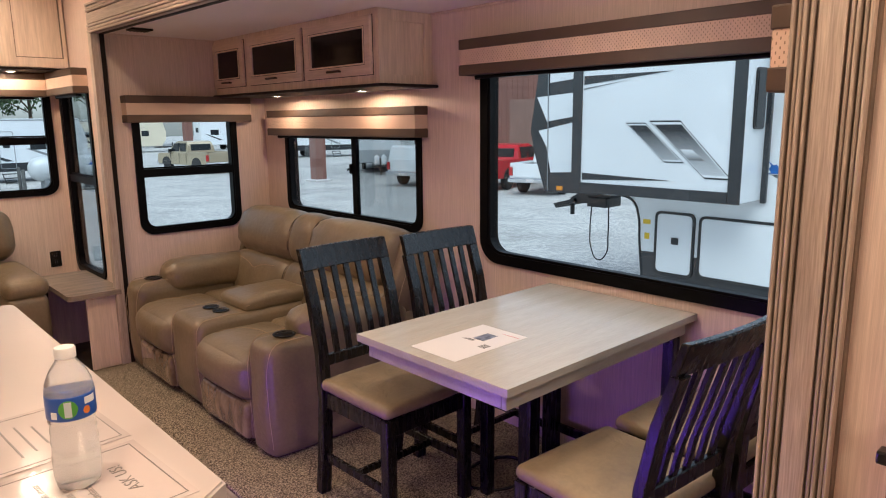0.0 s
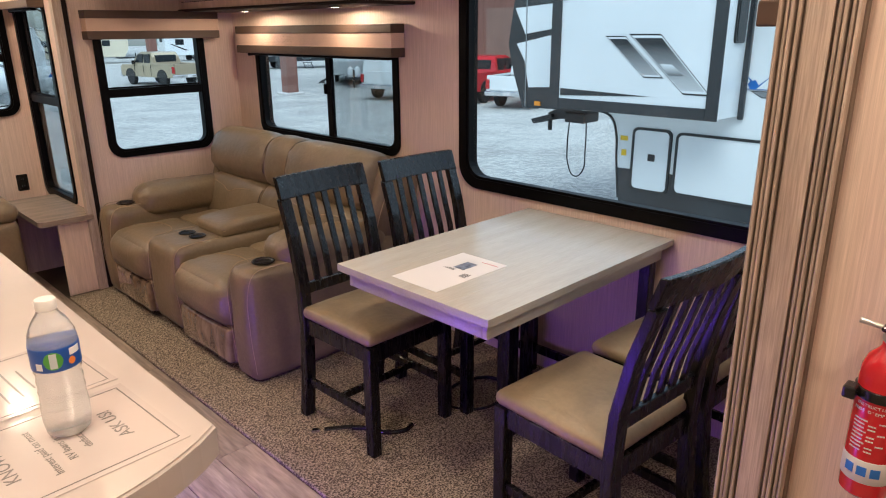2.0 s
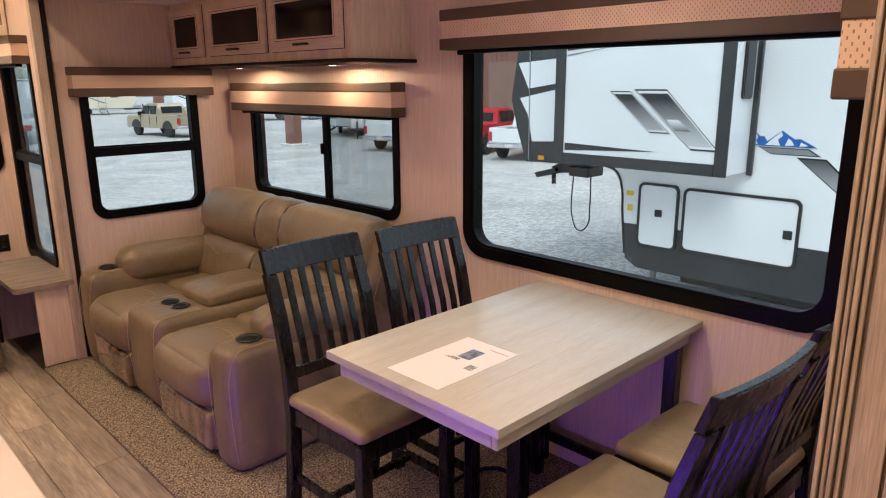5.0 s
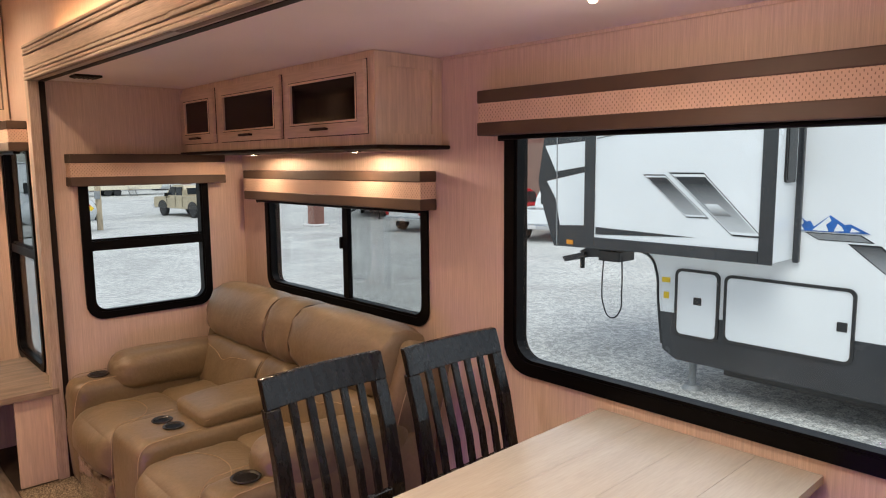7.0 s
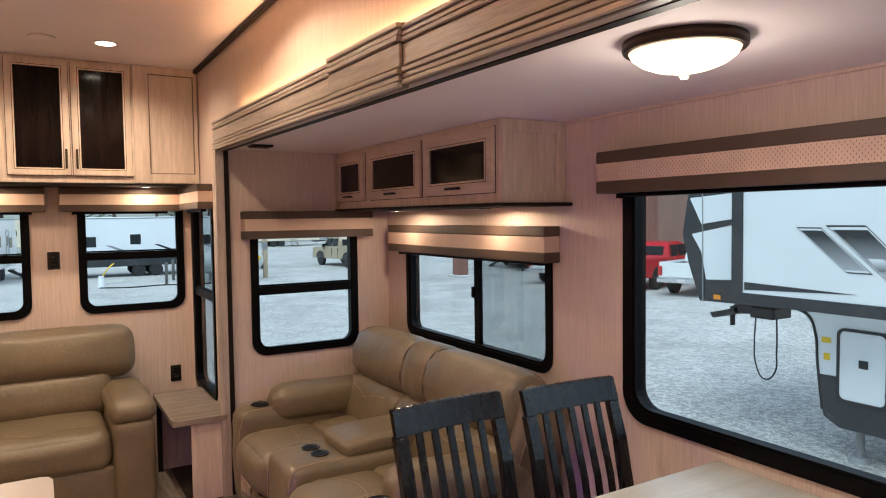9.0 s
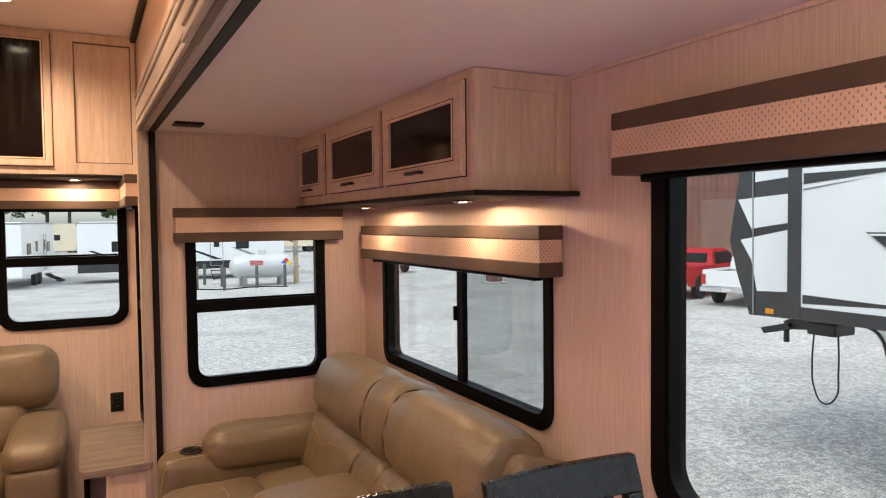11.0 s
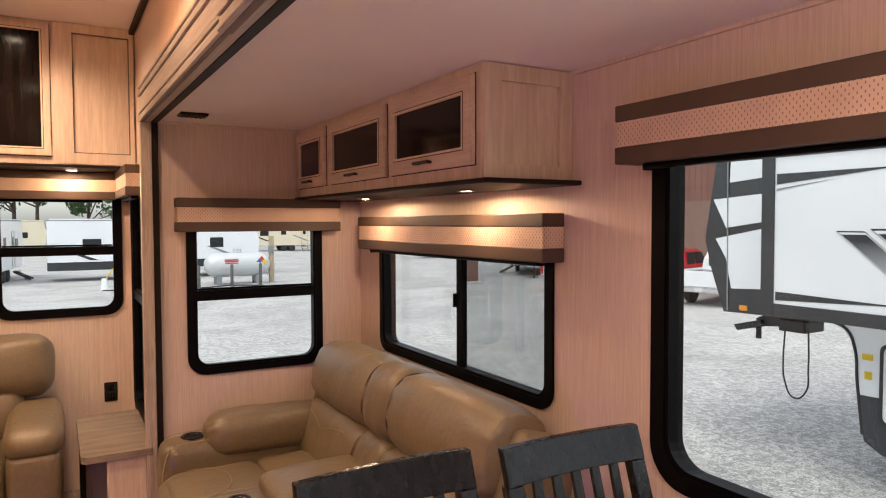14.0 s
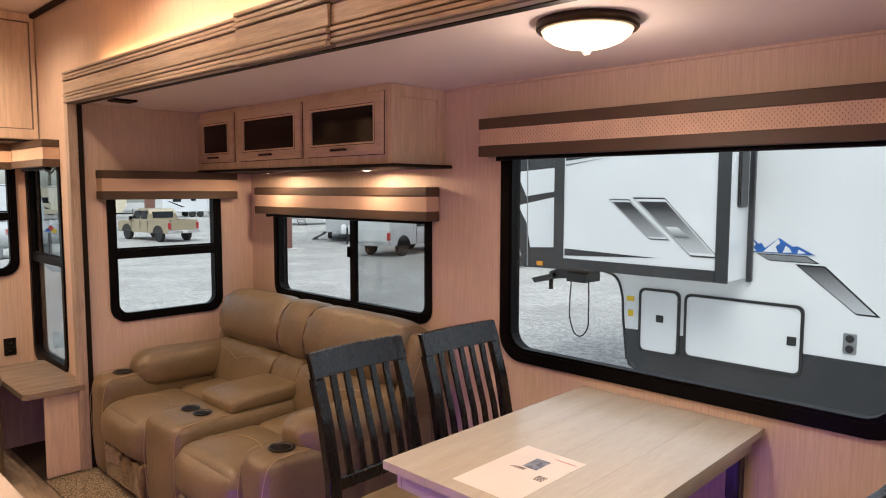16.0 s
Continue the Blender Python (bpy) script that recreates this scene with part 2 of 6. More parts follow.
def join_rod(bm, a, b, r0, r1=None, seg=12):
    a, b = Vector(a), Vector(b)
    d = b - a
    m = Matrix.Translation((a + b) / 2) @ d.to_track_quat("Z", "Y").to_matrix().to_4x4()
    return bmesh.ops.create_cone(bm, cap_ends=True, segments=seg, radius1=r0, radius2=r0 if r1 is None else r1, depth=d.length, matrix=m)["verts"]


def rod(a, b, r0, r1=None, seg=12):
    bm = bmesh.new()
    join_rod(bm, a, b, r0, r1, seg)
    return bm


def lathe(profile, seg=32, at=(0, 0, 0)):
    """A turned body from (radius, height) pairs."""
    bm = bmesh.new()
    rings = []
    for r, z in profile:
        rings.append([bm.verts.new((at[0] + r * math.cos(2 * math.pi * k / seg), at[1] + r * math.sin(2 * math.pi * k / seg), at[2] + z)) for k in range(seg)])
    for a, b in zip(rings, rings[1:]):
        for k in range(seg):
            bm.faces.new((a[k], a[(k + 1) % seg], b[(k + 1) % seg], b[k]))
    if profile[0][0] > 1e-5:
        bm.faces.new(rings[0][::-1])
    if profile[-1][0] > 1e-5:
        bm.faces.new(rings[-1])
    bmesh.ops.remove_doubles(bm, verts=bm.verts, dist=1e-5)
    bmesh.ops.recalc_face_normals(bm, faces=bm.faces)
    return bm


def prism(points, axis, a, b):
    """A flat outline pulled along an axis from a to b. The outline's two coordinates are the other axes in order."""
    bm = bmesh.new()

    def at(p, d):
        c = list(p)
        c.insert(axis, d)
        return c
    va, vb = [bm.verts.new(at(p, a)) for p in points], [bm.verts.new(at(p, b)) for p in points]
    n = len(points)
    bm.faces.new(va)
    bm.faces.new(vb[::-1])
    for k in range(n):
        bm.faces.new((va[k], vb[k], vb[(k + 1) % n], va[(k + 1) % n]))
    bmesh.ops.recalc_face_normals(bm, faces=bm.faces)
    return bm


def join(*many):
    """Several meshes as one."""
    bm = bmesh.new()
    for other in many:
        me = bpy.data.meshes.new("piece")
        other.to_mesh(me)
        other.free()
        bm.from_mesh(me)
        bpy.data.meshes.remove(me)
    return bm


def moved(bm, m):
    bmesh.ops.transform(bm, matrix=m, verts=bm.verts)
    return bm


def cushion(lo, hi, r=0.05, puff=(0, 0, 0), cuts=11, m=None):
    """An upholstered block with round edges and swollen faces."""
    bm = bmesh.new()
    bmesh.ops.create_cube(bm, size=2.0)
    bmesh.ops.subdivide_edges(bm, edges=bm.edges, cuts=cuts, use_grid_fill=True)
    lo, hi = Vector(lo), Vector(hi)
    c, h = (lo + hi) / 2, (hi - lo) / 2
    for v in bm.verts:
        u = Vector((math.sin(t * math.pi / 2) for t in v.co))
        p = Vector((u[i] * h[i] for i in range(3)))
        q = Vector((max(-(h[i] - r), min(h[i] - r, p[i])) for i in range(3)))
        d = p - q
        if d.length > 1e-9:
            p = q + d.normalized() * r
        for i in range(3):
            a, b = (i + 1) % 3, (i + 2) % 3
            p[i] += puff[i] * u[i] * (1 - u[a] ** 2) * (1 - u[b] ** 2)
        v.co = c + p
    if m is not None:
        bmesh.ops.transform(bm, matrix=m, verts=bm.verts)
    for f in bm.faces:
        f.smooth = True
    return bm


def round_rect(u0, v0, u1, v1, r, seg=6):
    pts = []
    for cu, cv, a0 in ((u1 - r, v1 - r, 0), (u0 + r, v1 - r, 90), (u0 + r, v0 + r, 180), (u1 - r, v0 + r, 270)):
        for k in range(seg + 1):
            a = radians(a0 + 90 * k / seg)
            pts.append((cu + r * math.cos(a), cv + r * math.sin(a)))
    return pts


def ring(outer, inner, axis, a, b):
    """A frame between two outlines of equal point count, from a to b along an axis."""
    bm = bmesh.new()

    def at(p, d):
        c = list(p)
        c.insert(axis, d)
        return bm.verts.new(c)
    loops = [[at(p, d) for p in o] for o, d in ((outer, a), (inner, a), (inner, b), (outer, b))]
    n = len(outer)
    for i in range(4):
        p, q = loops[i], loops[(i + 1) % 4]
        for k in range(n):
            bm.faces.new((p[k], p[(k + 1) % n], q[(k + 1) % n], q[k]))
    bmesh.ops.recalc_face_normals(bm, faces=bm.faces)
    return bm


def tube(points, r, name="tube", res=3):
    """A round cord through points, as a mesh."""
    cu = bpy.data.curves.new(name, "CURVE")
    cu.dimensions, cu.bevel_depth, cu.bevel_resolution, cu.resolution_u = "3D", r, res - 1, 6
    sp = cu.splines.new("BEZIER")
    sp.bezier_points.add(len(points) - 1)
    for b, p in zip(sp.bezier_points, points):
        b.co, b.handle_left_type, b.handle_right_type = p, "AUTO", "AUTO"
    ob = bpy.data.objects.new(name, cu)
    me = ob.to_mesh()
    bm = bmesh.new()
    bm.from_mesh(me)
    ob.to_mesh_clear()
    bpy.data.objects.remove(ob)
    bpy.data.curves.remove(cu)
    return bm


def part(name, bm, mat, parent=None, label="", smooth=None):
    me = bpy.data.meshes.new(name)
    if smooth:
        for f in bm.faces:
            f.smooth = True
    bm.to_mesh(me)
    bm.free()
    me.materials.append(mat)
    if smooth == "angle":
        me.set_sharp_from_angle(angle=radians(40))
    ob = new(name, me)
    if parent is not None:
        ob.parent = parent
    if label:
        ob["label"] = label
    return ob


def thing(name, at, label, category, group="", turn=0.0):
    ob = new(name)
    ob.empty_display_size = 0.1
    ob.matrix_world = pose(*at, 0, 0, turn)
    return tagged(ob, label, category, group)


def setting(name, bm, mat, label, category):
    return tagged(part(name, bm, mat), label, category, kind="structure")


def wall_mesh(axis, a, b, u0, u1, z0, z1, holes=()):
    """A wall across an axis from a to b thick, running u0 to u1, with openings (u0, z0, u1, z1)."""
    bm = bmesh.new()
    cuts = sorted({u0, u1, *(h[0] for h in holes), *(h[2] for h in holes)})
    for p, q in zip(cuts, cuts[1:]):
        spans, z = [], z0
        for h in sorted((h for h in holes if h[0] <= p and h[2] >= q), key=lambda h: h[1]):
            spans.append((z, h[1]))
            z = h[3]
        spans.append((z, z1))
        for s, e in spans:
            if e - s > 1e-4:
                if axis == 0:
                    join_box(bm, (a, p, s), (b, q, e))
                else:
                    join_box(bm, (p, a, s), (q, b, e))
    bmesh.ops.remove_doubles(bm, verts=bm.verts, dist=1e-5)
    return bm


# ---- the rooms: walls, floor, ceilings ----
XW, YE, YN, ZS = 2.63, 4.67, 0.60, 2.05      # slide-out: back wall, far end, near end, ceiling
FZ = -0.035                                  # floor level
XM, YR, ZC = 1.54, 5.66, 2.63                # main room: side wall, rear wall, ceiling
XL, YK = -1.35, -2.2                         # main room: opposite wall and kitchen end

WIN_BIG = (0.95, 0.862, 2.43, 1.80)           # openings, along the wall and up
WIN_SOFA = (2.992, 0.935, 4.335, 1.50)
WIN_END = (1.745, 0.837, 2.35, 1.60)
WIN_NEAR = (1.75, 0.83, 2.37, 1.58)
WIN_REAR = (0.865, 1.055, 1.435, 1.80)
WIN_REAR2 = (-0.07, 1.055, 0.49, 1.80)
WIN_SIDE = (4.98, 0.50, 5.55, 1.80)


def grow(h, d=0.012):
    return (h[0] - d, h[1] - d, h[2] + d, h[3] + d)


setting("wall_east", wall_mesh(0, XW, XW + 0.05, YN - 0.05, YE + 0.05, FZ - 0.05, ZS + 0.05, [grow(WIN_BIG), grow(WIN_SOFA)]), WALL, "beige linen-textured wall panel behind the sofa and table", "wall")
setting("wall_north", wall_mesh(1, YE, YE + 0.05, XM + 0.02, XW, FZ - 0.05, ZS + 0.05, [grow(WIN_END)]), WALL, "beige linen-textured end wall of the slide-out", "wall")
setting("wall_south", wall_mesh(1, YN - 0.05, YN, XM + 0.02, XW, FZ - 0.05, ZS + 0.05, [grow(WIN_NEAR)]), WALL, "beige linen-textured near end wall of the slide-out", "wall")
setting("wall_side_rear", wall_mesh(0, XM, XM + 0.06, YE + 0.05, YR, FZ, ZC, [grow(WIN_SIDE)]), WALL, "beige wall panel beside the end table", "wall")
setting("wall_side_upper", wall_mesh(0, XM, XM + 0.06, YN - 0.05, YE + 0.05, ZS + 0.052, ZC), WALL, "beige wall panel above the slide-out opening", "wall")
setting("wall_side_front", wall_mesh(0, XM, XM + 0.06, YK, YN - 0.05, FZ, ZC), WALL, "beige grained wall panel beside the opening", "wall")
setting("wall_rear", wall_mesh(1, YR, YR + 0.06, XL, XM + 0.06, FZ, ZC, [grow(WIN_REAR), grow(WIN_REAR2)]), WALL, "beige linen-textured rear wall with windows", "wall")
setting("wall_west", wall_mesh(0, XL - 0.06, XL, YK, YR + 0.06, FZ, ZC), WALL, "plain beige wall panel", "wall")
setting("wall_kitchen", wall_mesh(1, YK - 0.06, YK, XL - 0.06, XM + 0.06, FZ, ZC), WALL, "plain beige wall panel of the kitchen end", "wall")
setting("ceiling_main", box((XL - 0.06, YK - 0.06, ZC), (XM + 0.06, YR + 0.06, ZC + 0.06)), CEIL, "off-white vinyl ceiling of the main room", "ceiling")
setting("ceiling_slide", box((XM - 0.02, YN, ZS), (XW, YE, ZS + 0.05)), CEIL, "off-white vinyl ceiling of the slide-out", "ceiling")
floor = setting("floor", box((XL - 0.06, YK - 0.06, FZ - 0.06), (1.30, YR + 0.06, FZ - 0.006)), SUBFLOOR, "grey oak plank floor", "floor")
setting("floor_slide", box((1.30, YN - 0.05, FZ - 0.06), (XW, YR + 0.06, FZ - 0.006)), SUBFLOOR, "floor under the carpet", "floor")
setting("floor_front", box((1.30, YK, FZ - 0.06), (XM, YN - 0.05, FZ - 0.006)), SUBFLOOR, "floor beside the opening", "floor")
carpet = part("carpet", box((1.301, YN, FZ - 0.006), (XW, 4.62, FZ + 0.010), 0.006, 2), CARPET)
tagged(carpet, "speckled brown and grey looped carpet in the slide-out", "carpet", kind="structure")
setting("ground", box((-90, -90, -1.75), (160, 160, -1.5)), GRAVEL, "pale grey crushed gravel yard", "ground")

# ---- windows ----


def window(name, axis, at, hole, inward, kind, label, fw=0.05, r=0.06, rail=1.18, screens=()):
    """A black framed window in a wall; at is the wall's inner face, inward the sign towards the room."""
    w = thing(name, (0, 0, 0), label, "window")
    w["kind"] = "structure"
    u0, z0, u1, z1 = hole
    out, inn = round_rect(u0 - fw, z0 - fw, u1 + fw, z1 + fw, r + fw * 0.6), round_rect(u0, z0, u1, z1, r)
    lip = round_rect(u0 - 0.012, z0 - 0.012, u1 + 0.012, z1 + 0.012, r)
    face, back = at + inward * 0.012, at - inward * 0.024
    part("window_frame", ring(out, lip, axis, at + inward * 0.001, face), BLACK, w)
    part("reveal", ring(lip, inn, axis, at + inward * 0.007, back), BLACK, w)
    thin = round_rect(u0 - 0.009, z0 - 0.009, u1 + 0.009, z1 + 0.009, r)
    part("outer_liner", ring(lip, thin, axis, back - inward * 0.0005, at - inward * 0.064), BLACK, w)
    mid = at - inward * 0.014

    def slab(a0, b0, a1, b1, t0, t1):
        lo, hi = min(t0, t1), max(t0, t1)
        return box((lo, a0, b0), (hi, a1, b1), 0.002) if axis == 0 else box((a0, lo, b0), (a1, hi, b1), 0.002)
    if kind == "hung":
        zm = rail
        part("meeting_rail", slab(u0 - 0.004, zm - 0.026, u1 + 0.004, zm + 0.026, at + inward * 0.004, back), BLACK, w)
        part("bead", slab(u0 + 0.002, zm + 0.027, u1 - 0.002, zm + 0.037, at - inward * 0.008, back), BLACK, w)
        panes = [(u0, z0, u1, zm), (u0, zm, u1, z1)]
    elif kind == "slider":
        um = u0 + (u1 - u0) * 0.44
        part("meeting_stile", slab(um - 0.024, z0 - 0.004, um + 0.024, z1 + 0.004, at + inward * 0.002, back), BLACK, w)
        part("latch", slab(um + 0.024, (z0 + z1) / 2 - 0.03, um + 0.038, (z0 + z1) / 2 + 0.03, at + inward * 0.012, at - inward * 0.02), BLACK, w)
        panes = [(u0, z0, um, z1), (um, z0, u1, z1)]
    else:
        panes = [(u0, z0, u1, z1)]
    for a0, b0, a1, b1 in panes:
        p = part("pane", slab(a0 - 0.008, b0 - 0.008, a1 + 0.008, b1 + 0.008, mid - 0.002, mid + 0.002), PANE, w)
        p.visible_shadow = False
    for a0, b0, a1, b1 in [panes[k] for k in screens]:
        p = part("insect_screen", slab(a0 - 0.006, b0 - 0.006, a1 + 0.006, b1 + 0.006, mid - inward * 0.0045, mid - inward * 0.0055), SCREEN, w, "dark insect screen")
        p.visible_shadow = False
    return w


window("window_1", 0, XW, WIN_BIG, -1, "fixed", "large black-framed picture window beside the dining table", 0.062, 0.085)
window("window_2", 0, XW, WIN_SOFA, -1, "slider", "black-framed sliding window above the sofa", 0.05, 0.05, screens=(0,))
window("window_3", 1, YE, WIN_END, -1, "hung", "black-framed two-part window beside the sofa", 0.05, 0.06, 1.188)
window("window_4", 1, YN, WIN_NEAR, 1, "hung", "black-framed window in the near end of the slide-out", 0.05, 0.06)
window("window_5", 1, YR, WIN_REAR, -1, "hung", "black-framed rear window above the sofa", 0.05, 0.06, 1.393)
window("window_6", 1, YR, WIN_REAR2, -1, "hung", "second black-framed rear window", 0.05, 0.06, 1.393)
window("window_7", 0, XM, WIN_SIDE, -1, "hung", "tall black-framed window beside the end table", 0.05, 0.06, 1.13, (0, 1))


# ---- slide-out fascia and posts ----
def moulding(parent, length_axis, a, b, x0, x1, lo, hi, mat, flutes, name="board"):
    """A reeded board: a plain middle and rounded reeds at both edges, each a part."""
    t, w = x1 - x0, hi - lo
    e = w * 0.30
    step = e / flutes

    def strip(p, q, near, far, over=None):
        if length_axis == 1:
            bm = box((x1 - far, a, p), (x1 - near, b, q), 0.003, 2)
        else:
            bm = box((x1 - far, p, a), (x1 - near, q, b), 0.003, 2)
        return part(over or "reed", bm, mat if over != name else DARKGROOVE, parent)
    # The backing is darker than the reeds and shows between them.
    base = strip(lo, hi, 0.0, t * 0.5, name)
    base["label"] = "dark brown backing board"
    for k in range(flutes):
        deep = t * (0.97 - 0.14 * (k % 2))
        strip(lo + k * step + 0.0018, lo + (k + 1) * step - 0.0018, t * 0.5 + 0.0002, deep)
        strip(hi - (k + 1) * step + 0.0018, hi - k * step - 0.0018, t * 0.5 + 0.0002, deep)
    strip(lo + e + 0.004, hi - e - 0.004, t * 0.5 + 0.0002, t * 0.76, "centre_band")


fascia = thing("slide_fascia", (0, 0, 0), "reeded oak trim board above the slide-out opening", "trim")
fascia["kind"] = "structure"
fascia.matrix_world = pose(0, 4.65, ZS, 0.65, 0, 0) @ pose(0, -4.65, -ZS)
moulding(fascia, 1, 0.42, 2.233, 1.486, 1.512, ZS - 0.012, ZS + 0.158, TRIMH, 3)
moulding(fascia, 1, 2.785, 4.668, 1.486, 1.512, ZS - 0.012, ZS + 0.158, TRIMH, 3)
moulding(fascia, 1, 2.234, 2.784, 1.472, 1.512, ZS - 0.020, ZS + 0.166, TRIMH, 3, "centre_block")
part("ledge", box((1.512, 0.42, ZS - 0.011), (XM - 0.001, 4.668, ZS + 0.10)), TRIMH, fascia)
part("end_cap", box((1.512, 4.50, ZS + 0.10), (XM - 0.001, 4.668, ZS + 0.155)), TRIMH, fascia)
part("seal", box((XM + 0.001, YN, ZS - 0.013), (XM + 0.03, YE - 0.05, ZS - 0.001)), DARKTRIM, fascia)
post = thing("slide_post", (0, 0, 0), "reeded oak upright at the near side of the opening", "trim")
post["kind"] = "structure"
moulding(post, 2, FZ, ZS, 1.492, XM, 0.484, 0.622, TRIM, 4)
post = thing("slide_post", (0, 0, 0), "oak upright with a dark seal beside the sofa", "trim")
post["kind"] = "structure"
part("board", box((1.490, 4.612, FZ), (XM, 4.668, ZS - 0.0125), 0.004, 2), TRIM, post)
part("seal", box((XM + 0.001, 4.622, FZ), (XM + 0.03, 4.666, ZS - 0.013), 0.002), DARKTRIM, post)
strip = thing("cove_light_strip", (1.525, 2.4, ZS + 0.101), "warm light strip hidden behind the trim board", "light")
part("tape", box((-0.006, -1.95, 0), (0.006, 1.95, 0.006)), material("warm_led_tape", (1.0, 0.55, 0.25), 0.5, emit=2.0), strip)
setting("trim_ceiling", box((XM - 0.03, YK, ZC - 0.028), (XM - 0.001, 5.29, ZC - 0.001), 0.006, 2), DARKTRIM, "dark brown cove trim under the ceiling", "trim")
setting("trim_slide_ceiling", boxes(((XW - 0.012, YN, ZS - 0.012), (XW - 0.001, YE, ZS - 0.001)), ((XM + 0.03, YE - 0.012, ZS - 0.012), (XW - 0.013, YE - 0.001, ZS - 0.001))), WALL, "thin beige bead along the slide-out ceiling", "trim")

# ---- window valances ----


def woven(name):
    """Pale woven band with rows of small dark stitches."""
    m = material(name, (0.66, 0.47, 0.36), 0.7, vary=0.06, scale=12, bump=0.25, bscale=160)
    n, l = m.node_tree.nodes, m.node_tree.links
    tc, sp = n.new("ShaderNodeTexCoord"), n.new("ShaderNodeSeparateXYZ")
    l.new(tc.outputs["Object"], sp.inputs[0])

    def calc(op, a, b=0.0, c=None):
        k = n.new("ShaderNodeMath")
        k.operation = op
        for i, v in enumerate((a, b) if c is None else (a, b, c)):
            if isinstance(v, float):
                k.inputs[i].default_value = v
            else:
                l.new(v, k.inputs[i])
        return k.outputs[0]
    along = calc("ADD", sp.outputs["X"], sp.outputs["Y"])
    v = calc("MULTIPLY", sp.outputs["Z"], 110.0)
    row = calc("FLOOR", v)
    u = calc("ADD", calc("MULTIPLY", along, 62.0), calc("MULTIPLY", row, 0.5))
    tick = calc("MULTIPLY", calc("LESS_THAN", calc("FRACT", u), 0.16), calc("LESS_THAN", calc("FRACT", v), 0.62))
    p = n["Principled BSDF"]
    old = p.inputs["Base Color"].links[0].from_socket
    mix = n.new("ShaderNodeMix")
    mix.data_type = "RGBA"
    l.new(calc("MULTIPLY", tick, 0.75), mix.inputs["Factor"])
    l.new(old, mix.inputs[6])
    mix.inputs[7].default_value = (0.13, 0.08, 0.055, 1)
    l.new(mix.outputs[2], p.inputs["Base Color"])
    return m


WOVEN = woven("woven_valance_band")


def valance(at, turn, length, label, h=0.167, depth=0.09, tail=True):
    v = thing("window_valance", at, label, "valance", "window valances", turn)
    a, b = h * 0.29, h * 0.72
    part("lower_band", box((-0.003, -0.004, 0), (length + 0.003, depth, a), 0.004, 2), VALB, v, "brown faux-leather band")
    part("woven_band", box((0, 0, a - 0.002), (length, depth, b + 0.002), 0.002), WOVEN, v, "pale woven band with dark stitches")
    part("upper_band", box((-0.003, -0.004, b), (length + 0.003, depth, h), 0.004, 2), VALB, v, "brown faux-leather band")
    if tail:
        shade = part("roller_shade", box((0.07, 0.03, -0.016), (length - 0.07, 0.066, -0.0005), 0.005, 2), BLACK, v, "black rolled shade rail")
        part("pull_tab", box((0.068, 0.034, -0.02), (0.082, 0.062, -0.012), 0.002), CUP, shade)
    return v


valance((2.537, 2.552, 1.718), -90, 1.74, "brown and woven-fabric valance above the large window")
valance((2.537, 4.465, 1.417), -90, 1.575, "brown and woven-fabric valance above the sliding window")
valance((1.645, 4.58, 1.512), 0, 0.83, "brown and woven-fabric valance on the end wall", tail=False)
valance((2.42, 0.69, 1.555), 180, 0.83, "brown and woven-fabric valance on the near end wall", tail=False)
valance((0.715, 5.57, 1.695), 0, 0.735, "brown and tan valance above the rear window", h=0.16)
valance((-0.20, 5.57, 1.695), 0, 0.83, "brown and tan valance above the second rear window", h=0.16)
valance((1.45, 5.568, 1.70), -90, 0.64, "brown and tan valance above the tall side window", h=0.158)


# ---- overhead cabinets ----
def pull(parent, a, b, out, r=0.0065):
    """A bar handle between two points, standing off along out."""
    a, b, o = Vector(a), Vector(b), Vector(out)
    d = (b - a).normalized()
    return part("handle", join(rod(a + o, b + o, r, seg=8), rod(a + d * 0.012, a + d * 0.012 + o, r * 0.8, seg=8), rod(b - d * 0.012, b - d * 0.012 + o, r * 0.8, seg=8)), BRONZE, parent, "dark bronze bar handle")


